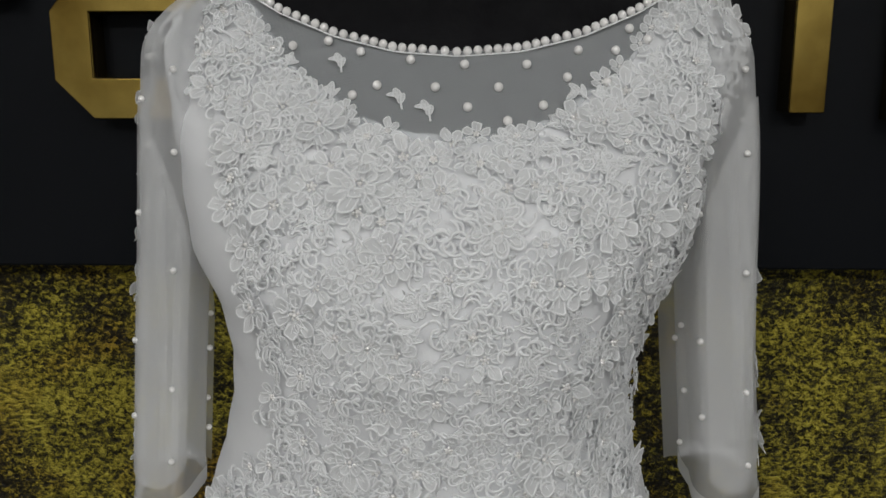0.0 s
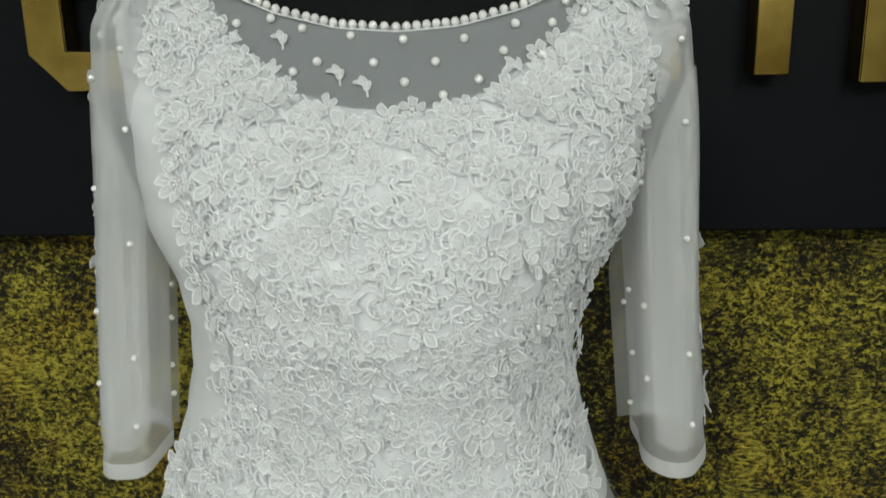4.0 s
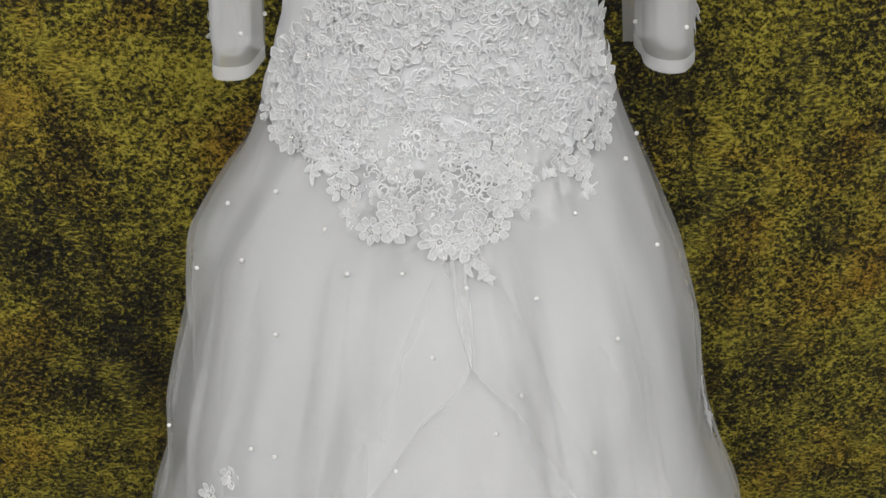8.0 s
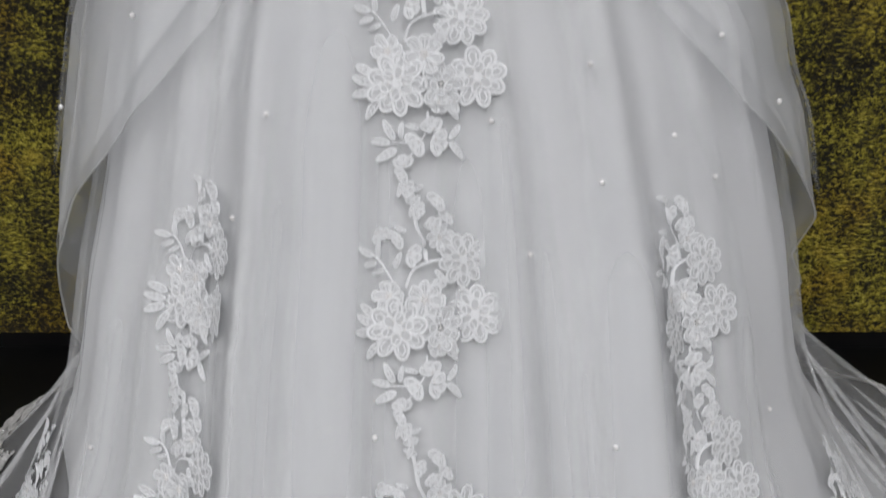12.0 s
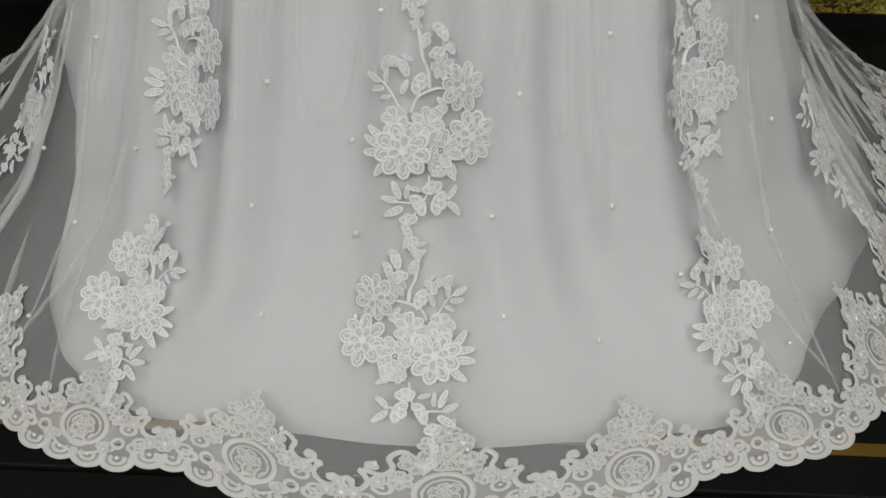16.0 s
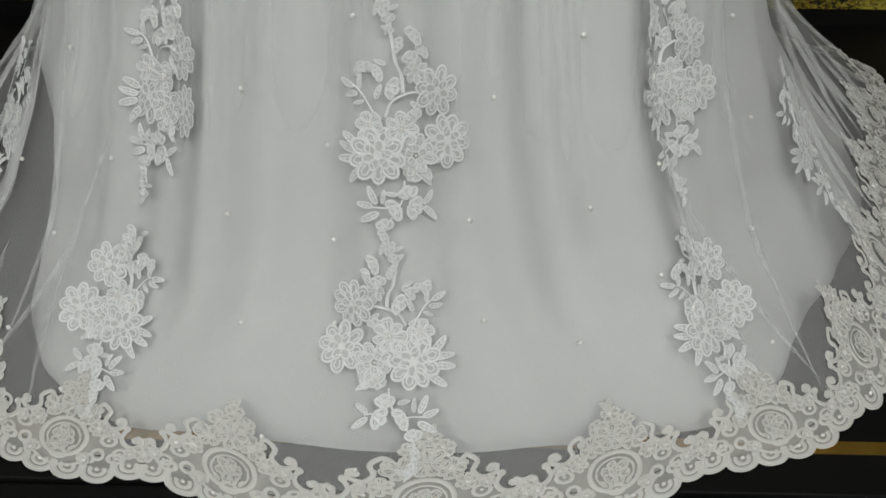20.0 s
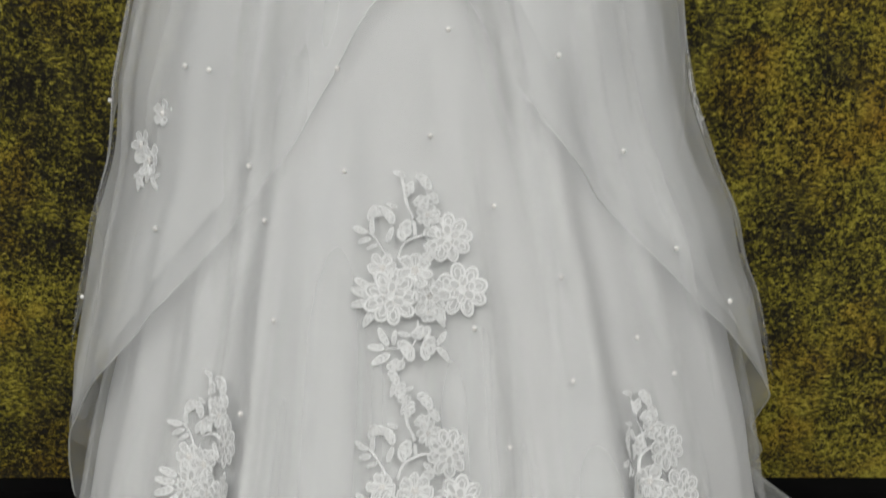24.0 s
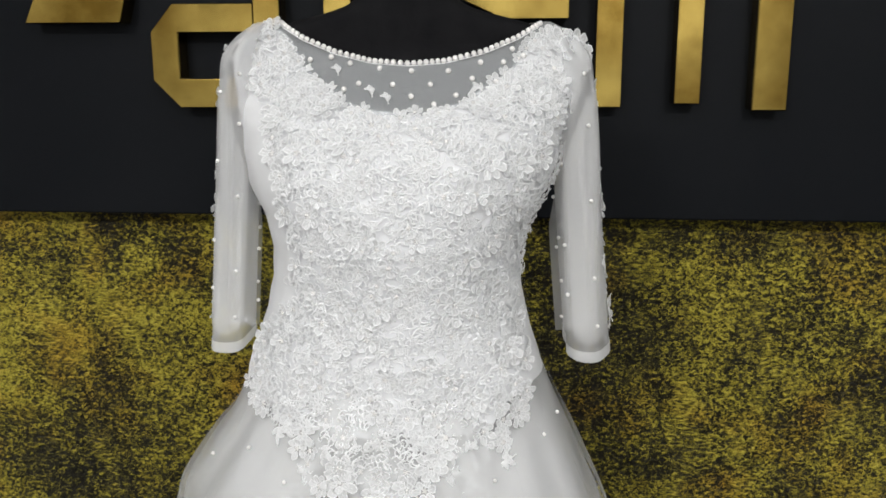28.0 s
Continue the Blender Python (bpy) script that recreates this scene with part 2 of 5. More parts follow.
# ---- room ----
WALL_Y = 1.03
structure("wall_north", (-2.2, WALL_Y, 0.03), (2.4, WALL_Y + 0.12, 2.7), GOLD_WALL, "rough plaster wall sponged in gold and black paint", "wall")
structure("baseboard", (-2.2, WALL_Y + 0.002, 0.0), (2.4, WALL_Y + 0.12, 0.03), FLOOR, "low black strip under the gold wall", "baseboard")
structure("wall_south", (-2.2, -2.9, -0.02), (2.4, -2.8, 2.7), PAINT, "plain light grey wall", "wall")
structure("wall_west", (-2.3, -2.9, -0.02), (-2.2, 1.15, 2.7), PAINT, "plain light grey wall", "wall")
structure("wall_east", (2.4, -2.9, -0.02), (2.5, 1.15, 2.7), PAINT, "plain light grey wall", "wall")
structure("ceiling", (-2.3, -2.9, 2.7), (2.5, 1.15, 2.8), PAINT, "plain light ceiling", "ceiling")
structure("floor", (-2.2, 0.05, -0.06), (2.4, WALL_Y + 0.12, 0.0), FLOOR, "matt black floor in front of the gold wall", "floor", 0.002)
structure("floor_front", (-2.2, -2.8, -0.06), (2.4, 0.047, -0.002), FLOOR, "matt black floor board before the seam", "floor", 0.002)
structure("trim", (-2.2, 0.096, -0.001), (2.4, 0.110, 0.0015), STRIP, "thin gold metal strip let into the black floor", "trim")

# bodies for the assumed ceiling panels, added where the area lamps hang
for lx, ly in ADDED_LAMPS:
    top = tagged(new("assumed_ceiling_light"), "assumed square white ceiling light panel, added out of view", "ceiling light", "ceiling lights")
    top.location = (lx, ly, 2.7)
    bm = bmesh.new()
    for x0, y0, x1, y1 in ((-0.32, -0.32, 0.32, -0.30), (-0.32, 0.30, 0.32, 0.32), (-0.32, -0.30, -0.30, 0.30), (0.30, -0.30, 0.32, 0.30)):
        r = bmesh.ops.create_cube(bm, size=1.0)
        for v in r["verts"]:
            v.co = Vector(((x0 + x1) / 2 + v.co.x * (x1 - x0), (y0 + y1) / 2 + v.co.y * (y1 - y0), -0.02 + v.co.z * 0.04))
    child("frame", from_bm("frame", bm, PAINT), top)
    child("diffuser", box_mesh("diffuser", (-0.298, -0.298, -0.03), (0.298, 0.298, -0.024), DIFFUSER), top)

# ---- sign over the wall ----
BOARD_Y, LETTER_Y = 0.967, 0.925
tagged(new("sign_board", box_mesh("sign_board", (-1.6, BOARD_Y, 1.247), (1.8, WALL_Y - 0.002, 2.15), BOARD, 0.003)), "deep matt black sign board on the gold wall", "sign board")


def letter(outline, holes, label):
    top = tagged(new("sign_letter"), label, "sign letter", "raised sign letters")
    outline = [(0.10 + (x - 0.10) * 1.035, 1.424 + (z - 1.424) * 1.035) for x, z in outline]
    cx, cz = sum(p[0] for p in outline) / len(outline), sum(p[1] for p in outline) / len(outline)
    top.location = (cx, BOARD_Y, cz)
    back = Matrix.Translation(top.location).inverted()
    child("face", prism("face", outline, holes, LETTER_Y, LETTER_Y + 0.004, BRASS, 0.0012), top, back)
    child("return_band", prism("return_band", [(x + (cx - x) * 0.004, z + (cz - z) * 0.004) for x, z in outline], holes, LETTER_Y + 0.004, BOARD_Y - 0.001, BRASS, 0.0008), top, back)


LABEL = "raised gold metal letter shape on the black sign board"
letter([(-0.55, 1.545), (-0.437, 1.545), (-0.405, 1.545), (-0.395, 1.58), (-0.395, 1.70), (-0.435, 1.70), (-0.435, 1.61), (-0.52, 1.61)], [], LABEL)
letter([(-0.205, 1.572), (-0.325, 1.572), (-0.359, 1.532), (-0.359, 1.462), (-0.320, 1.422), (-0.205, 1.422), (-0.205, 1.464), (-0.319, 1.464), (-0.319, 1.531), (-0.205, 1.531)], [], LABEL)
letter([(-0.204, 1.422), (-0.165, 1.422), (-0.165, 1.70), (-0.204, 1.70)], [], LABEL)
letter([(-0.10, 1.43), (-0.06, 1.43), (-0.06, 1.75), (-0.10, 1.75)], [], LABEL)
letter([(0.10, 1.575), (0.16, 1.548), (0.252, 1.548), (0.252, 1.70), (0.10, 1.70)], [], LABEL)
letter([(0.291, 1.424), (0.329, 1.424), (0.329, 1.66), (0.404, 1.66), (0.404, 1.429), (0.440, 1.429), (0.440, 1.66), (0.514, 1.66), (0.514, 1.420), (0.561, 1.420), (0.561, 1.70), (0.291, 1.70)], [], LABEL)

# ---- dress shapes ----
CY = 0.60


def curve_of(*pairs):
    zs, vs = np.array(pairs, float).T
    order = np.argsort(zs)
    zs, vs = zs[order], vs[order]
    fine = np.linspace(zs[0], zs[-1], 700)
    raw = np.interp(fine, zs, vs)
    k = np.hanning(19)
    pad = np.concatenate([2 * raw[0] - raw[9:0:-1], raw, 2 * raw[-1] - raw[-2:-11:-1]])
    soft = np.convolve(pad, k / k.sum(), "valid")
    lo, k, table = float(fine[0]), 699 / float(fine[-1] - fine[0]), [float(v) for v in soft]

    def value(z):
        u = min(max((z - lo) * k, 0.0), 698.999)
        i = int(u)
        return table[i] + (table[i + 1] - table[i]) * (u - i)

    return value


CX = curve_of((1.75, 0.058), (1.52, 0.057), (1.36, 0.0485), (1.25, 0.044), (1.0, 0.036), (0.5, 0.036), (0.25, 0.034), (0.0, 0.045))
BODY_A = curve_of((1.75, 0.050), (1.58, 0.055), (1.555, 0.070), (1.544, 0.105), (1.537, 0.138), (1.528, 0.165), (1.515, 0.188), (1.50, 0.198), (1.47, 0.195), (1.42, 0.183),
                  (1.36, 0.172), (1.32, 0.150), (1.285, 0.142), (1.25, 0.143), (1.21, 0.151), (1.165, 0.165), (1.12, 0.183), (1.05, 0.205), (0.98, 0.22), (0.90, 0.235))
BODY_F = curve_of((1.75, 0.045), (1.58, 0.046), (1.54, 0.040), (1.51, 0.034), (1.49, 0.040), (1.47, 0.060), (1.455, 0.073), (1.42, 0.105), (1.39, 0.122), (1.34, 0.132), (1.295, 0.134),
                  (1.25, 0.127), (1.20, 0.124), (1.127, 0.126), (1.04, 0.136), (0.974, 0.15), (0.90, 0.17))
BODY_B = curve_of((1.75, 0.050), (1.58, 0.052), (1.54, 0.062), (1.50, 0.082), (1.42, 0.10), (1.30, 0.095), (1.24, 0.085), (1.12, 0.13), (1.04, 0.15), (0.90, 0.17))
OVER_L = curve_of((1.16, 0.170), (1.121, 0.186), (1.095, 0.196), (1.067, 0.212), (1.052, 0.226), (0.987, 0.268), (0.963, 0.273), (0.90, 0.285), (0.79, 0.321), (0.718, 0.332), (0.647, 0.360), (0.484, 0.402), (0.373, 0.418), (0.314, 0.422),
                  (0.27, 0.406), (0.2, 0.43))
OVER_R = curve_of((1.16, 0.172), (1.106, 0.196), (1.05, 0.225), (0.97, 0.263), (0.87, 0.295), (0.796, 0.308), (0.76, 0.315), (0.693, 0.341), (0.638, 0.368), (0.584, 0.379), (0.551, 0.395), (0.443, 0.420), (0.382, 0.405), (0.334, 0.432), (0.293, 0.412),
                  (0.255, 0.434), (0.2, 0.44))
SKIRT_A = curve_of((1.16, 0.152), (1.11, 0.168), (1.05, 0.193), (1.0, 0.212), (0.95, 0.234), (0.90, 0.250), (0.83, 0.268), (0.77, 0.283), (0.69, 0.305), (0.6, 0.338), (0.48, 0.370),
                   (0.41, 0.388), (0.34, 0.400), (0.28, 0.413), (0.2, 0.445), (0.12, 0.490), (0.04, 0.540), (0.012, 0.562))
SKIRT_F = curve_of((1.16, 0.118), (1.10, 0.124), (1.04, 0.133), (0.974, 0.146), (0.90, 0.172), (0.75, 0.206), (0.667, 0.230), (0.48, 0.288), (0.386, 0.326), (0.287, 0.362),
                   (0.203, 0.400), (0.10, 0.450), (0.04, 0.482), (0.012, 0.496))
SKIRT_B = curve_of((1.16, 0.11), (1.05, 0.15), (0.9, 0.20), (0.7, 0.26), (0.4, 0.31), (0.2, 0.33), (0.012, 0.35))


SLACK_LEFT = curve_of((1.16, 0.0), (1.10, 0.004), (1.0, 0.014), (0.9, 0.024), (0.5, 0.022), (0.3, 0.010), (0.15, 0.0), (0.0, 0.0))


def ring(z, th, a, f, b, n=2.15):
    s, c = math.sin(th), math.cos(th)
    x = a * math.copysign(abs(s) ** (2 / n), s)
    y = -(f if c > 0 else b) * math.copysign(abs(c) ** (2 / n), c)
    return Vector((CX(z) + x, CY + y, z))


def body(z, th, off=0.0):
    p = ring(z, th, BODY_A(z) + off, BODY_F(z) + off, BODY_B(z) + off, 2.3 if z < 1.45 else 2.15)
    for side in (-1, 1):
        d = ((p.x - CX(z) - side * 0.072) / 0.060) ** 2 + ((z - 1.350) / 0.065) ** 2
        if p.y < CY:
            p.y -= 0.006 * math.exp(-d)
    return p


def pleat(u):
    """A fold with a broad crest and a narrow valley."""
    s = math.sin(u + 0.35 * math.sin(u))
    return s - 0.35 * math.cos(2 * u)


def folds(th, z, seed=0.0):
    w = min(1.0, max(0.0, (1.02 - z) / 0.6)) * (0.15 + 0.85 * min(1.0, z / 0.12))
    w *= 0.28 + 0.72 * math.cos(th) ** 4
    return w * (0.0105 * pleat(13 * th + 0.7 + seed + 0.8 * math.sin(3 * th)) + 0.0085 * pleat(22 * th + 2.1 + 2 * seed + 1.2 * z) + 0.0030 * math.sin(37 * th + seed + 3 * z))


def skirt(z, th, off=0.0, ripple=1.0, seed=0.0):
    d = off + ripple * folds(th, z, seed)
    return ring(z, th, SKIRT_A(z) + d - (SLACK_LEFT(z) if th < 0 else 0.0), SKIRT_F(z) + d, SKIRT_B(z) + d, 2.1 + 0.7 * max(0.0, 1 - z / 0.12))


OPEN = curve_of((1.2, 0.0), (0.915, 0.0), (0.906, 0.01), (0.885, 0.07), (0.86, 0.15), (0.80, 0.26), (0.70, 0.46), (0.66, 0.56), (0.60, 0.72), (0.52, 0.96), (0.42, 1.28), (0.35, 1.42), (0.27, 1.50), (0.2, 1.70))
OPEN_UPPER = curve_of((1.2, 0.0), (1.03, 0.0), (1.0, 0.10), (0.93, 0.21), (0.79, 0.40), (0.70, 0.55), (0.60, 0.80), (0.50, 1.08), (0.40, 1.40), (0.34, 1.62), (0.2, 1.75))


def over(z, th, layer=0.0, inset=0.0):
    """The overskirt: draped loosely, each side with its own outline."""
    w = min(1.0, max(0.0, (1.135 - z) / (0.05 if th < 0 else 0.11)))
    side = abs(math.sin(th)) ** 2
    drape = 0.007 * w * math.sin(7 * th + 9 * z + 1.0) * side + 0.0042 * w * math.sin(12 * th - 14 * z) + 0.0036 * w * math.sin(19 * abs(th) + 16 * z)
    d = 0.006 + w * 0.006 + drape + layer + 0.95 * folds(th, z)
    half = 0.972 * (OVER_R(z) if th > 0 else OVER_L(z)) + layer - inset * side + (d - layer - 0.012) * (1 - side)
    return ring(z, th, half, SKIRT_F(z) + d, SKIRT_B(z) + d, 2.1)


HEM_R = curve_of((-3.1416, 0.385), (-2.53, 0.45), (-2.05, 0.66), (-1.9, 0.715), (-1.75, 0.69), (-1.5, 0.645), (-1.2, 0.63), (-0.95, 0.645), (-0.6, 0.637), (-0.54, 0.624), (-0.41, 0.597), (-0.33, 0.585), (-0.2, 0.60), (0.0, 0.60),
                 (0.2, 0.597), (0.43, 0.606), (0.54, 0.612), (0.66, 0.628), (0.82, 0.642), (0.97, 0.628), (1.21, 0.613), (1.52, 0.632), (1.8, 0.705), (1.93, 0.745), (2.02, 0.70), (2.2, 0.58), (2.53, 0.45), (3.1416, 0.385))


def hem_point(th):
    r = (HEM_R(th) + 0.012) * (1 + 0.006 * math.sin(11 * th + 0.4) + 0.004 * math.sin(17 * th + 2))
    return Vector((CX(0) + r * math.sin(th), min(0.985, CY - r * math.cos(th)), 0.0))


def tulle_line(th, count=46):
    """The outer skirt layer along one direction, from the hem on the floor up to the waist."""
    out, rim, knee = [], hem_point(th), skirt(0.014, th, 0.006)
    for i in range(10):
        u = i / 10
        p = rim.lerp(knee, u)
        p.z = 0.008 + 0.010 * u * (1 - u) * 4 * (0.5 + 0.5 * math.sin(15 * th + 1)) + 0.006 * u * u
        out.append(p)
    for i in range(count - 10):
        u = i / (count - 11)
        out.append(skirt(0.014 + (1.10 - 0.014) * u ** 1.35, th, 0.006))
    spread = min(1.0, max(0.0, (abs(th) - 1.30) / 0.40))
    lift = 0.85 + 0.15 * spread
    top = next(i for i, p in enumerate(out) if p.z > 0.105 + 0.165 * spread)
    way = [0.0]
    for a, b in zip(out[:top], out[1:top + 1]):
        way.append(way[-1] + (b - a).length)
    for i in range(top):
        f = way[i] / way[-1]
        p = rim.lerp(out[top], f)
        p.z = 0.008 + (out[top].z - 0.008) * f ** 1.3
        out[i] = out[i].lerp(p, lift)
    return out


def on_tulle(z, th, off):
    """A place on the outer tulle at a height, also where it slopes out to the hem."""
    p = skirt(z, th, off)
    if z < 0.135 + 0.165 * min(1.0, max(0.0, (abs(th) - 1.30) / 0.40)):
        line = tulle_line(th)[3:]
        for a, b in zip(reversed(line[:-1]), reversed(line[1:])):
            if a.z <= z:
                q = a.lerp(b, (z - a.z) / max(1e-5, b.z - a.z))
                away = Vector((q.x - CX(0), q.y - CY, 0.2)).normalized()
                return q + away * (off - 0.0045)
    return p


def shell(fn, us, vs, closed=False):
    verts = [fn(u, v) for v in vs for u in us]
    n, faces = len(us), []
    for j in range(len(vs) - 1):
        for i in range(n if closed else n - 1):
            k = (i + 1) % n
            faces.append((j * n + i, j * n + k, (j + 1) * n + k, (j + 1) * n + i))
    return verts, faces


TURN_ALL = [2 * math.pi * i / 480 - math.pi for i in range(480)]
steps = lambda a, b, n: [a + (b - a) * i / n for i in range(n + 1)]

LACE_NECK = curve_of((0, 1.440), (0.032, 1.442), (0.065, 1.453), (0.083, 1.467), (0.10, 1.476), (0.112, 1.487), (0.125, 1.506), (0.133, 1.520), (0.2, 1.56))
PEARL_NECK = curve_of((0, 1.491), (0.04, 1.494), (0.08, 1.504), (0.115, 1.519), (0.14, 1.535), (0.2, 1.56))
LACE_FOOT = curve_of((0, 0.985), (0.035, 1.015), (0.08, 1.045), (0.12, 1.065), (0.15, 1.10), (0.2, 1.115), (0.4, 1.12))


def top_edge(th, edge):
    if abs(th) > 1.62:
        return 1.535
    lo, hi = 1.40, 1.552
    for _ in range(30):
        z = (lo + hi) / 2
        if edge(abs(body(z, th).x - 0.064)) > z:
            lo = z
        else:
            hi = z
    return min(lo, 1.536)


def outer(z, th):
    """The outermost cloth: bodice above, overskirt below."""
    p, q = body(z, th), over(z, th)
    if z > 1.13:
        return p
    c = Vector((CX(z), CY, z))
    return p if (p - c).length > (q - c).length else q


def frame_on(p, normal, spin=0.0, lift=0.0):
    """A pose on a surface: local z along the normal, local y as far up as it can be."""
    n = normal.normalized()
    up = Vector((0, 0, 1)) - n * n.z
    up = up.normalized() if up.length > 1e-4 else Vector((0, 1, 0))
    m = Matrix((up.cross(n), up, n)).transposed().to_4x4()
    return Matrix.Translation(p + n * lift) @ m @ Matrix.Rotation(spin, 4, "Z")


def normal_at(fn, z, th):
    a = fn(z, th + 0.01) - fn(z, th - 0.01)
    b = fn(min(z + 0.004, 1.60), th) - fn(z - 0.004, th)
    n = a.cross(b).normalized()
    c = fn(z, th) - Vector((CX(z), CY, z))
    return n if n.dot(c) > 0 else -n


def angle_for(fn, x, z):
    lo, hi = -math.pi / 2, math.pi / 2
    for _ in range(40):
        mid = (lo + hi) / 2
        if fn(z, mid).x < x:
            lo = mid
        else:
            hi = mid
    return lo


# ---- lace pieces ----
class Work:
    """Collects cords, sheets and beads of one lace piece."""

    def __init__(self):
        self.v, self.f, self.k = [], [], []

    def cord(self, pts, r, closed=False, mat=0, flat=0.6):
        pts = [Vector(p) for p in pts]
        n, base = len(pts), len(self.v)
        for i, p in enumerate(pts):
            a = pts[(i - 1) % n] if closed or i else p
            b = pts[(i + 1) % n] if closed or i < n - 1 else p
            t = (b - a).normalized()
            s = Vector((-t.y, t.x, 0)).normalized() if abs(t.z) < 0.95 else Vector((1, 0, 0))
            for q in range(5):
                w = math.pi * (q / 4)
                self.v.append(p + s * (r * math.cos(w)) + Vector((0, 0, r * flat * math.sin(w))))
        for i in range(n if closed else n - 1):
            j = (i + 1) % n
            for q in range(4):
                self.f.append((base + i * 5 + q, base + j * 5 + q, base + j * 5 + q + 1, base + i * 5 + q + 1))
                self.k.append(mat)

    def sheet(self, pts, centre, mat=1):
        base = len(self.v)
        self.v.append(Vector(centre))
        self.v += [Vector(p) for p in pts]
        n = len(pts)
        for i in range(n):
            self.f.append((base, base + 1 + i, base + 1 + (i + 1) % n))
            self.k.append(mat)

    def bead(self, p, r):
        base, p = len(self.v), Vector(p)
        self.v.append(p + Vector((0, 0, r * 1.3)))
        for ring_r, h in ((0.75, 0.95), (1.0, 0.3)):
            for q in range(6):
                self.v.append(p + Vector((r * ring_r * math.cos(q * math.pi / 3), r * ring_r * math.sin(q * math.pi / 3), r * h)))
        for q in range(6):
            k = (q + 1) % 6
            self.f += [(base, base + 1 + q, base + 1 + k), (base + 1 + q, base + 7 + q, base + 7 + k, base + 1 + k)]
            self.k += [2, 2]

    def mesh(self, name, mapped=None, mats=None):
        me = bpy.data.meshes.new(name)
        me.from_pydata([tuple(mapped(p) if mapped else p) for p in self.v], [], self.f)
        for mat in mats or (LACE, LACE_FILL, PEARL):
            me.materials.append(mat)
        me.polygons.foreach_set("material_index", self.k)
        me.polygons.foreach_set("use_smooth", [True] * len(self.f))
        me.update()
        return me

    def petal(self, at, turn, length, width, rise, cord=0.0011, ribs=1, start=0.2, inner=True):
        c, s = math.cos(turn), math.sin(turn)

        def put(u, w, h):
            return Vector((at[0] + c * u - s * w, at[1] + s * u + c * w, at[2] + h))

        ring_pts = []
        for i in range(14):
            t = 2 * math.pi * i / 14
            u = length * (start + (1 - start) * (0.5 - 0.5 * math.cos(t)))
            w = width * 0.5 * math.copysign(abs(math.sin(t)) ** 0.72, math.sin(t)) * (0.58 + 0.52 * (u / length)) * (1 + 0.10 * math.sin(2.3 * turn + 4 * t))
            u *= 1 + 0.05 * math.sin(5 * turn + 3 * t)
            ring_pts.append(put(u, w, rise * (u / length) ** 1.5 + 0.12 * rise * math.sin(3 * t)))
        self.cord(ring_pts, cord, True)
        self.sheet(ring_pts, put(length * 0.6, 0, rise * 0.2))
        mid = put(length * 0.58, 0, rise * 0.42 + cord * 0.4)
        if inner:
            self.cord([mid.lerp(p, 0.62) for p in ring_pts[1:]], cord * 0.5, False)
        for k in range(ribs):
            w = (k - (ribs - 1) / 2) * width * 0.22
            self.cord([put(length * q, w * q * 1.3, rise * q * 0.6 + 0.0005) for q in (0.25, 0.5, 0.78)], cord * 0.5)

    def flower(self, at, r, n, turn=0.0, rise=0.004, rnd=None, cord=0.0011, beads=True, full=1.0, inner=True):
        rnd = rnd or random.Random(n)
        for i in range(n):
            k = rnd.uniform(0.88, 1.08)
            self.petal(at, turn + 2 * math.pi * i / n + rnd.uniform(-0.08, 0.08), r * k, full * 1.75 * math.pi * r * 0.62 / n * rnd.uniform(0.95, 1.15), rise * rnd.uniform(0.5, 1.5), cord, 1, 0.2 if inner else 0.32, inner)
        if beads:
            for i in range(5):
                w = 2 * math.pi * i / 5
                self.bead((at[0] + 0.17 * r * math.cos(w), at[1] + 0.17 * r * math.sin(w), at[2] + 0.0010), 0.0014)
            self.bead((at[0], at[1], at[2] + 0.0012), 0.0018)

    def leaf(self, at, turn, length, width, cord=0.0009, bend=0.0):
        c, s = math.cos(turn), math.sin(turn)
        pts = []
        for i in range(13):
            t = 2 * math.pi * i / 13
            u = length * (0.5 - 0.5 * math.cos(t))
            w = width * 0.5 * math.sin(t) * (1 - 0.35 * u / length) + bend * (u / length) ** 2
            pts.append(Vector((at[0] + c * u - s * w, at[1] + s * u + c * w, at[2] + 0.0015 * math.sin(u / length * 3))))
        self.cord(pts, cord, True)
        spine = lambda q, side=0.0: Vector((at[0] + c * length * q - s * (bend * q * q + side), at[1] + s * length * q + c * (bend * q * q + side), at[2] + 0.0004 + 0.0009 * math.sin(q * 3)))
        self.sheet(pts, spine(0.45))
        self.cord([spine(q) for q in (0.0, 0.3, 0.6, 0.88)], cord * 0.6)
        for q in (0.25, 0.5):
            for sd in (-1, 1):
                self.cord([spine(q), spine(q + 0.2, sd * width * 0.3)], cord * 0.45)

    def ring(self, at, rx, ry, r, turn=0.0, fill=1, n=18):
        c, s = math.cos(turn), math.sin(turn)
        pts = []
        for i in range(n):
            t = 2 * math.pi * i / n
            u, w = rx * math.cos(t), ry * math.sin(t)
            pts.append(Vector((at[0] + c * u - s * w, at[1] + s * u + c * w, at[2])))
        self.cord(pts, r, True)
        if fill is not None:
            self.sheet(pts, at, fill)

    def band(self, at, rx, ry, part, start=0.0, end=6.2832, n=16, rise=0.0012, mat=0):
        """A flat embroidered band round an oval: its inner rim at the given part of the outer."""
        base, at = len(self.v), Vector(at)
        for i in range(n + 1):
            t = start + (end - start) * i / n
            for k, h in ((1.0, 0.0), (0.5 + 0.5 * part, rise), (part, 0.0)):
                self.v.append(at + Vector((rx * k * math.cos(t), ry * k * math.sin(t), h)))
        for i in range(n):
            for q in range(2):
                a = base + 3 * i + q
                self.f.append((a, a + 1, a + 4, a + 3))
                self.k.append(mat)

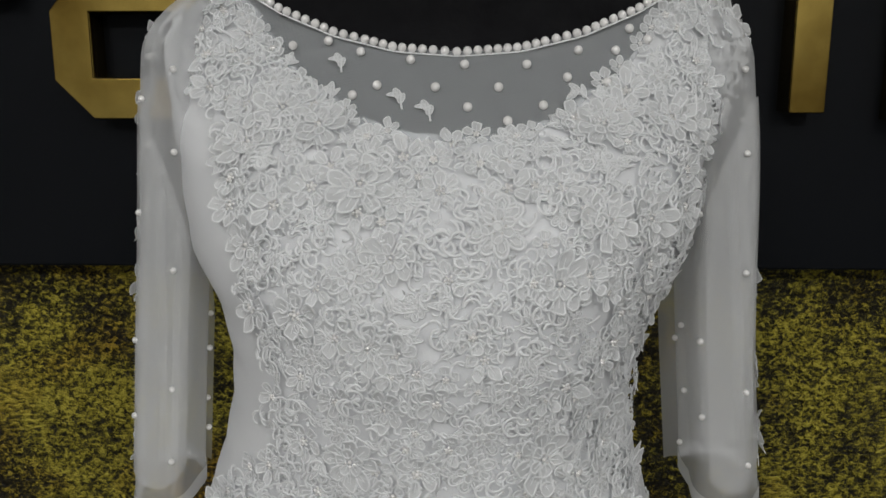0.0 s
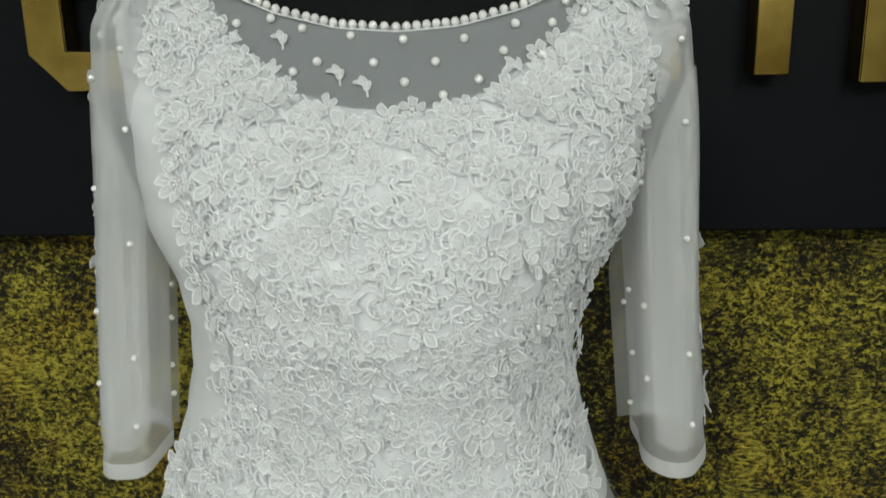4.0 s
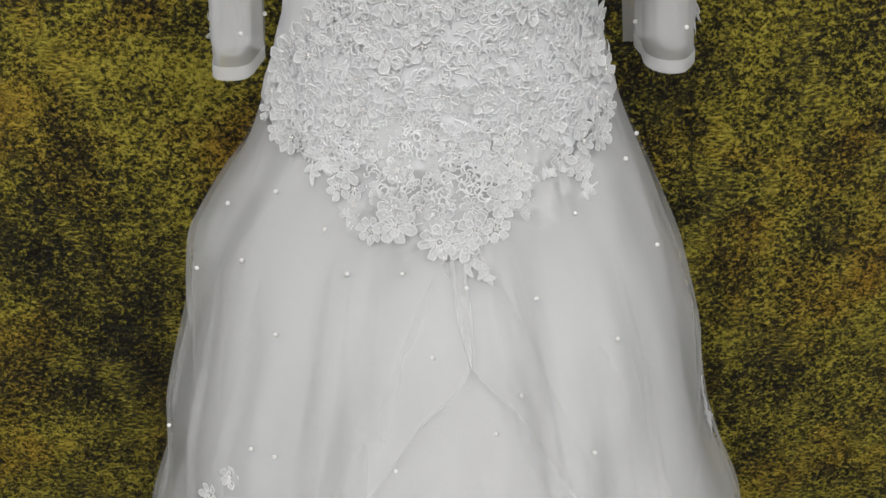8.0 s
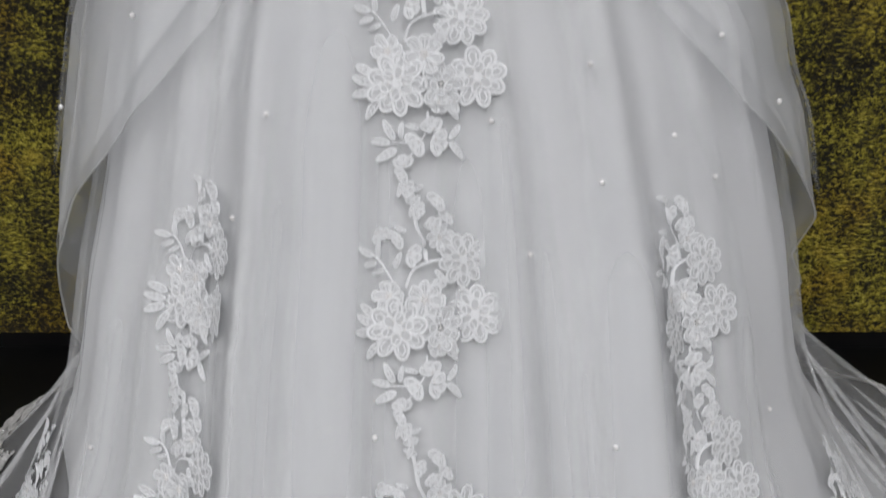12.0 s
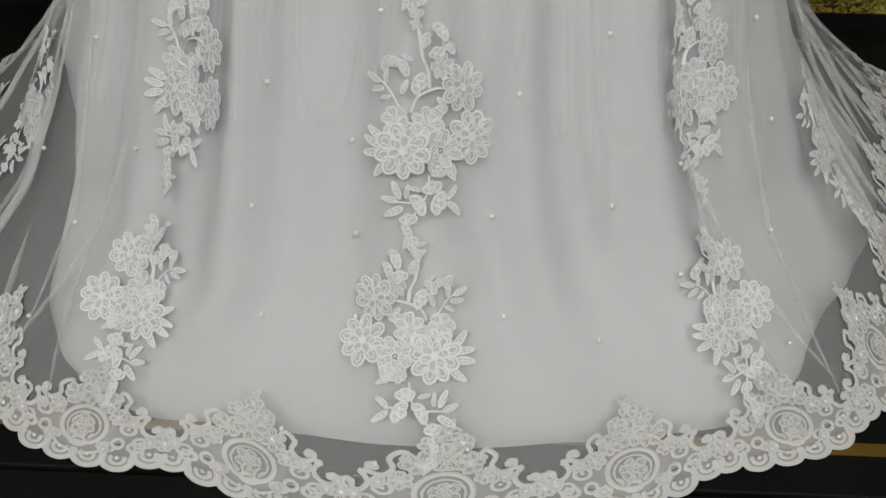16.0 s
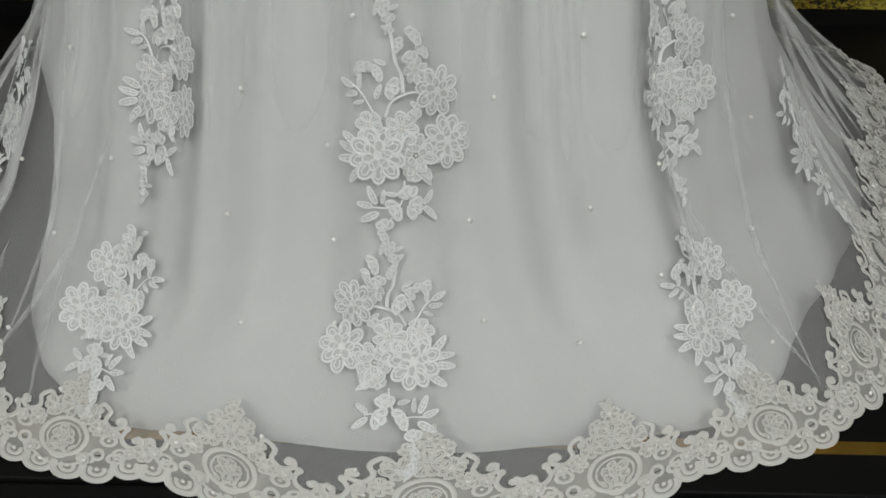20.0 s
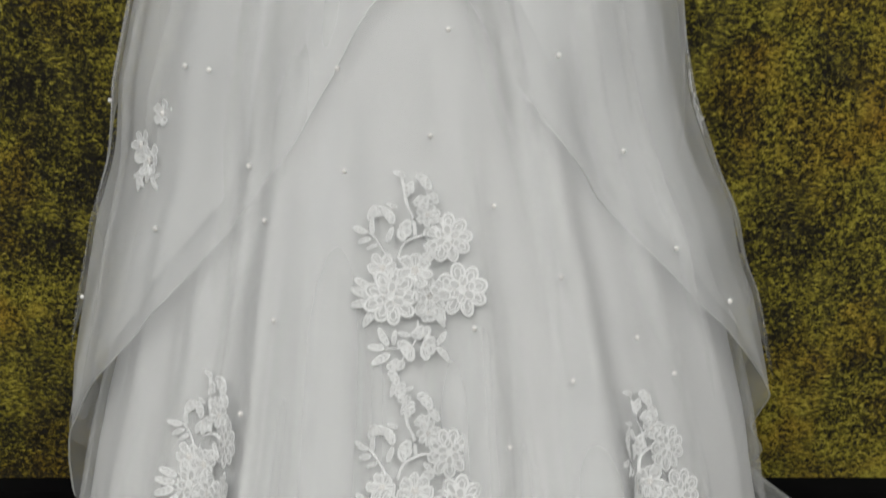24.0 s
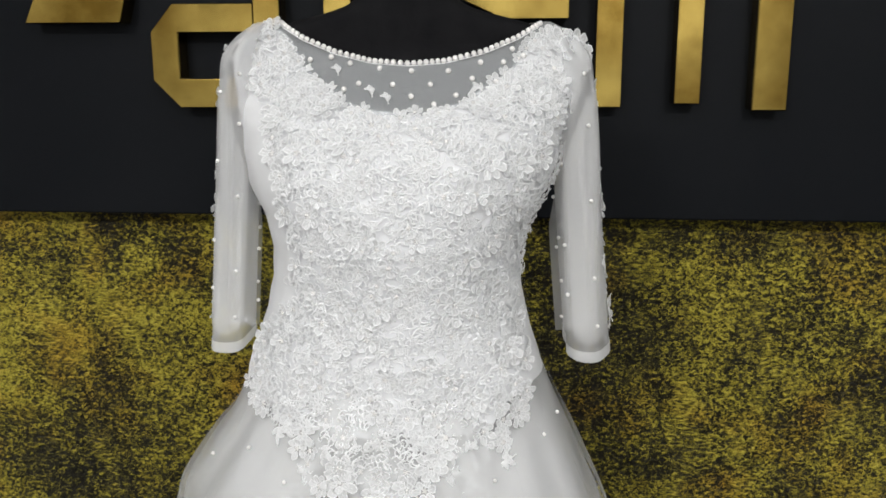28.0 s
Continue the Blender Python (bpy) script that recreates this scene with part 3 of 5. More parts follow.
    def vine(self, pts, r):
        """A smooth cord through a few points."""
        pts = [Vector(p) for p in pts]
        fine = []
        for i in range(len(pts) - 1):
            p0, p1, p2, p3 = pts[max(0, i - 1)], pts[i], pts[i + 1], pts[min(len(pts) - 1, i + 2)]
            for q in range(6):
                t = q / 6
                fine.append(0.5 * ((2 * p1) + (p2 - p0) * t + (2 * p0 - 5 * p1 + 4 * p2 - p3) * t * t + (3 * p1 - p0 - 3 * p2 + p3) * t ** 3))
        self.cord(fine + [pts[-1]], r)

    def scroll(self, pts, r):
        """A broad corded band through the points, with curled knobs at its ends."""
        pts = [Vector((p[0], p[1], 0.001)) for p in pts]
        fine = []
        for i in range(len(pts) - 1):
            p0, p1, p2, p3 = pts[max(0, i - 1)], pts[i], pts[i + 1], pts[min(len(pts) - 1, i + 2)]
            for q in range(6):
                t = q / 6
                fine.append(0.5 * ((2 * p1) + (p2 - p0) * t + (2 * p0 - 5 * p1 + 4 * p2 - p3) * t * t + (3 * p1 - p0 - 3 * p2 + p3) * t ** 3))
        fine.append(pts[-1])
        self.cord(fine, r * 0.85, False, 0, 0.35)
        for p in (fine[0], fine[-1]):
            self.ring((p.x, p.y, 0.0016), r * 0.95, r * 0.95, r * 0.42, 0, 0, 10)


def flower_mesh(seed, r, n, rise, bold=1.0):
    w = Work()
    rnd = random.Random(seed)
    w.flower((0, 0, 0), r, n, rnd.uniform(0, 6), rise * 0.75, rnd, cord=(0.0005 + 0.0150 * r) * bold, full=1.0 if bold == 1 else 1.16, inner=bold > 1)
    if r > 0.02:
        w.flower((0, 0, 0.0016), r * 0.52, 5, rnd.uniform(0, 6), rise * 0.4, rnd, 0.0008, False, 1.0, False)
    return w.mesh("lace_flower", None, None if bold > 1 else (BODICE_LACE, BODICE_FILL, PEARL))


FLOWERS = [flower_mesh(i, r, n, h) for i, (r, n, h) in enumerate(((0.012, 5, 0.003), (0.014, 6, 0.004), (0.016, 6, 0.005), (0.018, 7, 0.005), (0.021, 7, 0.006), (0.024, 8, 0.006), (0.013, 5, 0.005), (0.017, 6, 0.006)))]
BOLD = [flower_mesh(30 + i, r, n, 0.004, 1.25) for i, (r, n) in enumerate(((0.012, 5), (0.014, 6), (0.016, 7), (0.018, 7), (0.021, 8), (0.024, 9), (0.013, 5)))]
LEAVES = []
for seed in range(5):
    rnd, w = random.Random(50 + seed), Work()
    for i in range(3 + seed % 2):
        w.leaf((0.002 * i, 0.004 * i, 0), rnd.uniform(-0.4, 0.4) + (i - 1) * 0.9 + 1.57, rnd.uniform(0.011, 0.018), rnd.uniform(0.005, 0.008), 0.0007, rnd.uniform(-0.003, 0.003))
    w.cord([(0, -0.008, 0), (0.001, 0, 0.001), (0.003, 0.008, 0.001)], 0.0010)
    LEAVES.append(w.mesh("lace_leaf", None, (BODICE_LACE, BODICE_FILL, PEARL)))
ROSES, BODICE_ROSES = [], []
for seed in range(3):
    rnd, w = random.Random(90 + seed), Work()
    n = 9 - seed % 2
    for i in range(n):
        a, k = 2 * math.pi * i / n + rnd.uniform(-0.06, 0.06), rnd.uniform(0.94, 1.06)
        c, sn = math.cos(a), math.sin(a)
        w.ring((0.0155 * k * c, 0.0155 * k * sn, 0.0006 + 0.0006 * (i % 2)), 0.0086, 0.0060 * rnd.uniform(0.9, 1.1), 0.0012, a, 1, 14)
        w.cord([(q * k * c - o * sn, q * k * sn + o * c, 0.0014 + 0.0006 * (i % 2)) for q, o in ((0.012, -0.0022), (0.0178, -0.0030), (0.0205, 0.0), (0.0178, 0.0030), (0.012, 0.0022))], 0.0008)
    for i in range(6):
        a = 1.05 * i + 0.4 + rnd.uniform(-0.1, 0.1)
        w.ring((0.0082 * math.cos(a), 0.0082 * math.sin(a), 0.0018), 0.0052, 0.0040, 0.0010, a, 1, 12)
    w.ring((0, 0, 0.0022), 0.0034, 0.0032, 0.0010, 0, 0, 12)
    for i in range(6):
        w.bead((0.0062 * math.cos(1.05 * i), 0.0062 * math.sin(1.05 * i), 0.0024), 0.0010)
    ROSES.append(w.mesh("lace_flower"))
    BODICE_ROSES.append(w.mesh("lace_flower", None, (BODICE_LACE, BODICE_FILL, PEARL)))
BUDS = []
for seed in range(3):
    rnd, w = random.Random(95 + seed), Work()
    for i in range(3):
        w.petal((0, -0.005, 0.0004 * i), 1.57 + (i - 1) * 0.75 + rnd.uniform(-0.1, 0.1), 0.0125 * rnd.uniform(0.85, 1.1), 0.0088, 0.0012, 0.0011, 1, 0.05)
    w.bead((0.001 - 0.001 * seed, -0.003, 0.0016), 0.0012)
    BUDS.append(w.mesh("lace_bud"))
LEAF = []
for seed in range(3):
    w = Work()
    w.leaf((0, 0, 0), 1.57, 0.014, 0.0062 + 0.0006 * seed, 0.0009, (-0.002, 0.0, 0.002)[seed])
    LEAF.append(w.mesh("lace_leaf"))
LOOPS = []
for seed in range(5):
    rnd, w = random.Random(80 + seed), Work()
    x, y = 0.0, 0.0
    for i in range(7):
        x, y = rnd.uniform(-0.011, 0.011), rnd.uniform(-0.011, 0.011)
        a0, r0 = rnd.uniform(0, 6.28), rnd.uniform(0.0035, 0.006)
        arc = [(x + r0 * math.cos(a0 + q * 0.5), y + 1.2 * r0 * math.sin(a0 + q * 0.5), 0.0008 + 0.0004 * q) for q in range(9)]
        w.cord(arc, 0.0010)
    w.bead((x, y, 0.001), 0.0012)
    LOOPS.append(w.mesh("lace_loop", None, (BODICE_LACE, BODICE_FILL, PEARL)))


def pearl_mesh(r):
    bm = bmesh.new()
    bmesh.ops.create_uvsphere(bm, u_segments=12, v_segments=8, radius=r)
    return from_bm("pearl", bm, PEARL, True)


PEARL_BIG, PEARL_EDGE = pearl_mesh(0.0031), pearl_mesh(0.0030)
PEARL_SMALL = pearl_mesh(0.0024)

# ---- dress form ----
zs = steps(1.06, 1.50, 34) + steps(1.505, 1.56, 22) + steps(1.57, 1.66, 8)
verts, faces = shell(lambda th, z: body(z, th, -0.008 - 0.5 * max(0.0, 1.19 - z)), TURN_ALL[::10], zs, True)
n = len(TURN_ALL[::10])
faces += [tuple(range(n))[::-1], tuple(range(len(verts) - n, len(verts)))]
base = len(verts)
for r, z in ((0.016, 1.07), (0.016, 0.05), (0.19, 0.035), (0.20, 0.012), (0.20, 0.0)):
    verts += [Vector((0.045 + r * math.cos(q * math.pi / 12), CY + r * math.sin(q * math.pi / 12), z)) for q in range(24)]
for j in range(4):
    faces += [(base + j * 24 + q, base + j * 24 + (q + 1) % 24, base + (j + 1) * 24 + (q + 1) % 24, base + (j + 1) * 24 + q) for q in range(24)]
faces.append(tuple(range(base + 96, base + 120)))
tagged(new("dress_form", mesh_of("dress_form", verts, faces, VELVET)), "black velvet headless dress form on a round stand", "dress form")

# ---- the dress ----
dress = tagged(new("wedding_dress"), "white lace wedding dress with sheer sleeves on a black form", "dress")
dress.location = (0.04, CY, 0.0)
BASE = Matrix.Translation(dress.location).inverted()


def dress_part(name, verts, faces, mat, label="", parent=None):
    return child(name, mesh_of(name, verts, faces, mat), parent or dress, BASE if parent is None else None, label)


def on(parent, name, me, m):
    """A small piece at a place given in the room, under a part that lies in the room's own axes."""
    ob = new(name, me)
    ob.parent = parent
    ob.matrix_local = m
    return ob


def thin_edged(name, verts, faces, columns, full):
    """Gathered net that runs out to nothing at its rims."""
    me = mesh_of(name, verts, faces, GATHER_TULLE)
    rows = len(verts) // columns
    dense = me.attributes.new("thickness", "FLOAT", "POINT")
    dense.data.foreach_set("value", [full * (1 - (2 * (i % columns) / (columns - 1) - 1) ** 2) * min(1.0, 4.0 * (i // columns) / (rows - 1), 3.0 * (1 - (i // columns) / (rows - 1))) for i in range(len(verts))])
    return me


bodice_th = TURN_ALL[::4]
edge_top = {th: top_edge(th, LACE_NECK) for th in bodice_th}
edge_net = {th: top_edge(th, PEARL_NECK) for th in bodice_th}
edge_foot = {th: max(1.095, LACE_FOOT(abs(outer(1.05, th).x - CX(1.05))) + 0.02) if abs(th) < 1.6 else 1.12 for th in bodice_th}


def bodice_skin(th, z, off):
    p = outer(z, th)
    c = Vector((CX(z), CY, z))
    return p + (p - c).normalized() * (off - 0.003 * min(1.0, max(0.0, (1.150 - z) / 0.04)) * min(1.0, max(0.0, abs(th) - 0.5)))


verts, faces = shell(lambda th, v: bodice_skin(th, edge_foot[th] + (edge_top[th] - edge_foot[th]) * v, 0.002 + 0.0012 * math.sin(60 * v + 5 * th) * max(0, abs(math.sin(th)) - 0.6)), bodice_th, steps(0, 1, 64), True)
bodice = dress_part("bodice", verts, faces, SATIN, "fitted white satin bodice covered in corded lace flowers")
front = [th for th in bodice_th if abs(th) < 1.62]
verts, faces = shell(lambda th, v: body(edge_top[th] - 0.004 + (edge_net[th] - edge_top[th] + 0.004) * v, th, 0.0035), front, steps(0, 1, 8))
neck = dress_part("neckline_net", verts, faces, NECK_NET, "sheer net neckline with a pearl edge")

# the pearl edge
line = []
for i in range(401):
    th = -1.5 + 3.0 * i / 400
    line.append(body(top_edge(th, PEARL_NECK), th, 0.005))
last = line[0]
for p in line:
    if (p - last).length >= 0.0061:
        on(neck, "edge_pearl", PEARL_EDGE, Matrix.Translation(p))
        last = p
w = Work()
w.cord([p - Vector((0, 0.001, 0.0035)) for p in line[::4]], 0.0016)
on(neck, "edge_band", w.mesh("edge_band"), Matrix.Identity(4))
for x, z in ((-0.042, 1.495), (-0.019, 1.498), (0.002, 1.491), (0.034, 1.486), (0.068, 1.483), (0.107, 1.483), (0.140, 1.492), (0.164, 1.492), (0.173, 1.506), (0.185, 1.499), (-0.001, 1.464),
             (0.014, 1.470), (0.050, 1.469), (0.089, 1.469), (0.132, 1.475), (0.157, 1.472), (0.070, 1.457), (0.116, 1.458), (0.094, 1.449)):
    on(neck, "pearl", PEARL_BIG, Matrix.Translation(body(z, angle_for(body, x, z), 0.006)))

# ---- skirt layers ----
TUCK = curve_of((-3.15, 0.8), (-1.5, 0.80), (-1.25, 0.76), (-1.1, 0.78), (-0.95, 0.86), (-0.8, 0.91), (-0.62, 0.97), (-0.45, 1.03), (0.0, 1.04), (0.5, 1.04), (0.65, 1.00), (0.8, 0.94), (0.95, 0.92), (1.2, 0.95), (1.45, 1.03), (1.7, 1.08), (1.9, 1.04), (2.2, 0.9), (3.15, 0.8))


def lining_at(th, u):
    """The lining: down the skirt, then a short way out over the floor."""
    if u >= 0:
        p = skirt(0.012 + 1.13 * u ** 1.2, th, -0.006, 1.05)
        k = 1 - (1 - TUCK(th)) * max(0.0, 1 - p.z / 0.22)
        return Vector((CX(0) + (p.x - CX(0)) * k, CY + (p.y - CY) * k, p.z))
    p = lining_at(th, 0.0).lerp(hem_point(th), -u * 0.03)
    p.z = 0.012 + 0.008 * u
    return p


verts, faces = shell(lining_at, TURN_ALL, [-1.0, -0.66, -0.33] + steps(0, 1, 56), True)
lining = dress_part("skirt_lining", verts, faces, LINING, "opaque white skirt lining")
lines = {th: tulle_line(th) for th in TURN_ALL}
verts, faces = shell(lambda th, i: lines[th][i], TURN_ALL, list(range(3, 46)), True)
tulle = dress_part("skirt_tulle", verts, faces, TULLE, "sheer white tulle skirt with pearls and a lace border")

def foot_over(th, opening):
    """Lowest height of an overskirt layer in this direction."""
    lo, hi = 0.25 + 0.02 * math.sin(5 * th), 1.05
    if abs(th) > 1.62:
        return lo
    for _ in range(24):
        z = (lo + hi) / 2
        if opening(z) > abs(th - 0.095):
            lo = z
        else:
            hi = z
    return hi


# gathers where the tulle lies double
OVER_GATHERS = []
rnd = random.Random(33)
for x0, half, ztop in ((-0.092, 0.007, 0.70), (-0.038, 0.022, 0.80), (0.098, 0.011, 0.72), (0.176, 0.010, 0.62), (-0.150, 0.012, 0.55), (-0.225, 0.012, 0.60), (0.245, 0.014, 0.60), (0.320, 0.014, 0.55), (0.020, 0.008, 0.75),
                       (-0.275, 0.012, 0.5), (0.375, 0.012, 0.5), (0.135, 0.006, 0.80), (0.210, 0.007, 0.5), (-0.118, 0.005, 0.6)):
    fn = lambda zz, tt: skirt(zz, tt, 0.009)
    th0, dth, ph = angle_for(fn, x0, 0.20), 2.1 * half / 0.38, rnd.uniform(0, 6)
    verts, faces = shell(lambda u, z: on_tulle(z, th0 + dth * 2.1 * u * (1 - 0.6 * z / ztop) * (0.75 + 0.25 * math.sin(5 * z + ph)) + 0.012 * math.sin(4 * z + ph), 0.0078 + 0.0012 * (1 - u * u)), steps(-1, 1, 10), steps(0.15, ztop, 30))
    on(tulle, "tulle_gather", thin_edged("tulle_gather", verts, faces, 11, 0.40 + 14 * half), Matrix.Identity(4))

for k in range(14):
    sd = 1 if k % 2 else -1
    t0, slant, half, ztop, zlow = sd * rnd.uniform(0.15, 1.25), sd * rnd.uniform(0.05, 0.30), rnd.uniform(0.02, 0.07), rnd.uniform(0.98, 1.08), rnd.uniform(0.45, 0.75)
    verts, faces = shell(lambda u, v: over(zlow + (ztop - zlow) * v, t0 + slant * (1 - v) + half * u * math.sin(math.pi * v) ** 0.7, 0.0045 + 0.003 * (1 - u * u) * math.sin(math.pi * v)), steps(-1, 1, 10), steps(0, 1, 26))
    OVER_GATHERS.append((verts, faces))

over_foot = {th: foot_over(th, OPEN) for th in TURN_ALL}
upper_foot = {th: foot_over(th, OPEN_UPPER) for th in TURN_ALL}
verts, faces = shell(lambda th, u: over(over_foot[th] + (1.135 - over_foot[th]) * u, th), TURN_ALL, steps(0, 1, 44), True)
overskirt = dress_part("overskirt", verts, faces, OVER_TULLE, "sheer draped tulle overskirt parted at the front")
verts, faces = shell(lambda th, u: over(upper_foot[th] + (1.135 - upper_foot[th]) * u, th, 0.004 + 0.003 * math.sin(9 * th + 4 * u), 0.028 * min(1.0, 3 * u * (1 - u) + 0.2)), TURN_ALL, steps(0, 1, 44), True)
on(overskirt, "upper_layer", mesh_of("upper_layer", verts, faces, OVER_TULLE), Matrix.Identity(4))
# drapes: bands of doubled tulle with a clear lower edge that fade upwards
for sd, z0, slant, tall, reach in ((-1, 0.955, 0.16, 0.16, 1.3), (-1, 0.775, 0.26, 0.22, 1.2), (-1, 0.58, 0.30, 0.20, 1.0), (1, 0.90, 0.30, 0.20, 1.3), (1, 0.70, 0.34, 0.22, 1.1), (1, 0.50, 0.20, 0.16, 0.9), (1, 0.62, 0.42, 0.14, 1.0)):
    ths = [sd * (2.2 - reach * i / 28) for i in range(29)]
    verts, faces = shell(lambda th, v: over(max(0.26, z0 - slant * (1.57 - abs(th)) + 0.008 * math.sin(9 * th + 20 * z0) + tall * v), th, 0.0035 + 0.004 * math.sin(math.pi * min(1.0, v + 0.15))), ths, steps(0, 1, 12))
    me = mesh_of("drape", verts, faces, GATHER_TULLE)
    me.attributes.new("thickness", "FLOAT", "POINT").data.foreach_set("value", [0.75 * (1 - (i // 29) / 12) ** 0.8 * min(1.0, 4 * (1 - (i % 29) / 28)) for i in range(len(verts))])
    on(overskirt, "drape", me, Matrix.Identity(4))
for verts, faces in OVER_GATHERS:
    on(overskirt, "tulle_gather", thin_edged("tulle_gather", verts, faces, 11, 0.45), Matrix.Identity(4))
w = Work()
edge = [over(over_foot[th], th, 0.001) for th in TURN_ALL]
w.cord(edge, 0.0010, True)
on(overskirt, "overskirt_edge", w.mesh("overskirt_edge", None, (LACE_FILL, OVER_TULLE, PEARL)), Matrix.Identity(4))
for shift, half, mat in ((-0.020, 0.007, LACE_FILL), (0.020, 0.006, LACE_FILL), (0.0, 0.026, OVER_TULLE)):
    verts, faces = shell(lambda u, z: over(z, 0.095 - 0.034 * (z - 0.91) / 0.13 + shift * min(1.0, (z - 0.905) / 0.05) + 0.003 * math.sin(30 * z) + half * u * min(1.0, 0.35 + (z - 0.91) / 0.06), 0.0025 + 0.0015 * (1 - u * u) + (0.001 if shift else 0.0)), steps(-1, 1, 6), steps(0.912, 1.05, 20))
    on(overskirt, "front_pleat", mesh_of("front_pleat", verts, faces, mat), Matrix.Identity(4))

# lace over the bodice
rnd = random.Random(7)
spots = []
SIDE_LEFT = curve_of((1.56, 0.20), (1.47, 0.17), (1.456, 0.142), (1.39, 0.117), (1.336, 0.110), (1.315, 0.096), (1.286, 0.090), (1.244, 0.094), (1.205, 0.126), (1.16, 0.148), (1.10, 0.160), (1.05, 0.165), (0.98, 0.2))
SIDE = curve_of((1.56, 0.20), (1.47, 0.20), (1.40, 0.152), (1.36, 0.138), (1.30, 0.112), (1.22, 0.108), (1.16, 0.125), (1.10, 0.16), (0.98, 0.2))
grid_of = {}
for i, (x0, z0, k) in enumerate(((0.088, 1.389, 1.0), (0.098, 1.294, 0.8), (-0.053, 1.467, 0.75), (0.194, 1.472, 0.8), (0.096, 1.434, 0.6), (0.003, 1.361, 0.85), (-0.036, 1.432, 0.5), (0.161, 1.363, 0.65),
                                 (0.130, 1.333, 0.5), (0.040, 1.344, 0.45), (-0.020, 1.311, 0.6), (0.080, 1.262, 0.85), (0.073, 1.238, 0.85), (0.115, 1.262, 0.65), (-0.006, 1.264, 0.65), (-0.005, 1.222, 0.6),
                                 (0.144, 1.311, 0.5), (0.156, 1.214, 0.65), (0.118, 1.183, 0.5), (-0.028, 1.126, 0.6), (-0.023, 1.076, 0.65), (0.170, 1.088, 0.6), (0.052, 1.053, 0.65), (0.085, 1.093, 0.7),
                                 (0.035, 1.095, 0.6), (0.078, 1.003, 0.45), (0.013, 1.040, 0.45), (0.131, 1.054, 0.42), (-0.027, 1.062, 0.5), (-0.055, 1.125, 0.55), (0.135, 1.105, 0.55),
                                 (0.06, 1.15, 0.6), (-0.075, 1.15, 0.5), (0.02, 1.165, 0.55), (0.10, 1.14, 0.5), (0.148, 1.425, 0.6), (0.030, 1.405, 0.6), (-0.015, 1.395, 0.55), (0.125, 1.395, 0.5))):
    th = angle_for(outer, x0, z0)
    k *= 0.8 if z0 < 1.08 else 1.0
    m = frame_on(outer(z0, th), normal_at(outer, z0, th), 1.3 * i, 0.0040 if z0 > 1.10 else 0.0022)
    on(bodice, "lace_flower", BODICE_ROSES[i % 3], m @ Matrix.Diagonal((k * 0.80, k * 0.80, k, 1)))
    spots.append((outer(z0, th), 0.030 * k))
    for a in (-1, 0, 1):
        for b in (-1, 0, 1):
            grid_of.setdefault((int(x0 / 0.02) + 2 * a, int(z0 / 0.02) + 2 * b), []).append(spots[-1])
tries = 0
used = [40, 0, 0, 0, 0]
while tries < 34000:
    tries += 1
    z, th = rnd.uniform(0.985, 1.525), rnd.uniform(-1.45, 1.45)
    p = outer(z, th)
    dx = abs(p.x - CX(z))
    if dx > (SIDE_LEFT(z) + rnd.uniform(-0.006, 0.006) if p.x < CX(z) else SIDE(z) + (0.030 if 1.16 < z < 1.40 else 0.013 if z < 1.16 else 0)) or z > top_edge(th, LACE_NECK) - 0.013 or z < LACE_FOOT(dx) + 0.020 + 0.012 * math.sin(60 * p.x):
        continue
    kind = (0, 1, 2, 3, 4)[len(spots) % 5] if tries < 9000 else rnd.choice((1, 3, 4, 0, 2, 2))
    if kind > 2 and z < LACE_FOOT(dx) + 0.055 or kind > 0 and z < LACE_FOOT(dx) + 0.035:
        continue
    gap = (0.0160, 0.0105, 0.0132, 0.0100, 0.0105)[kind]
    cell = (int(p.x / 0.02), int(p.z / 0.02))
    near = [s for i in (-1, 0, 1) for j in (-1, 0, 1) for s in grid_of.get((cell[0] + i, cell[1] + j), ())]
    if used[kind] > (298, 298, 298, 298, 260)[kind] or any((p - q).length < (gap + g) / 2 for q, g in near):
        continue
    used[kind] += 1
    spots.append((p, gap))
    grid_of.setdefault(cell, []).append((p, gap))
    m = frame_on(p, normal_at(outer, z, th), rnd.uniform(0, 6.28), 0.0046) @ Matrix.Rotation(rnd.uniform(-0.12, 0.12), 4, "X") @ Matrix.Rotation(rnd.uniform(-0.10, 0.10), 4, "Y")
    size = rnd.uniform(0.68, 0.95)
    m = m @ Matrix.Diagonal((size, size, size, 1))
    if kind == 0:
        on(bodice, "lace_flower", rnd.choice(FLOWERS[2:6]), m)
    elif kind == 2:
        on(bodice, "lace_blossom", rnd.choice(FLOWERS[:3] + FLOWERS[6:]), m)
    elif kind == 1:
        on(bodice, "lace_leaf", rnd.choice(LEAVES), m)
    else:
        on(bodice, "lace_loop" if kind == 3 else "lace_curl", rnd.choice(LOOPS), m)
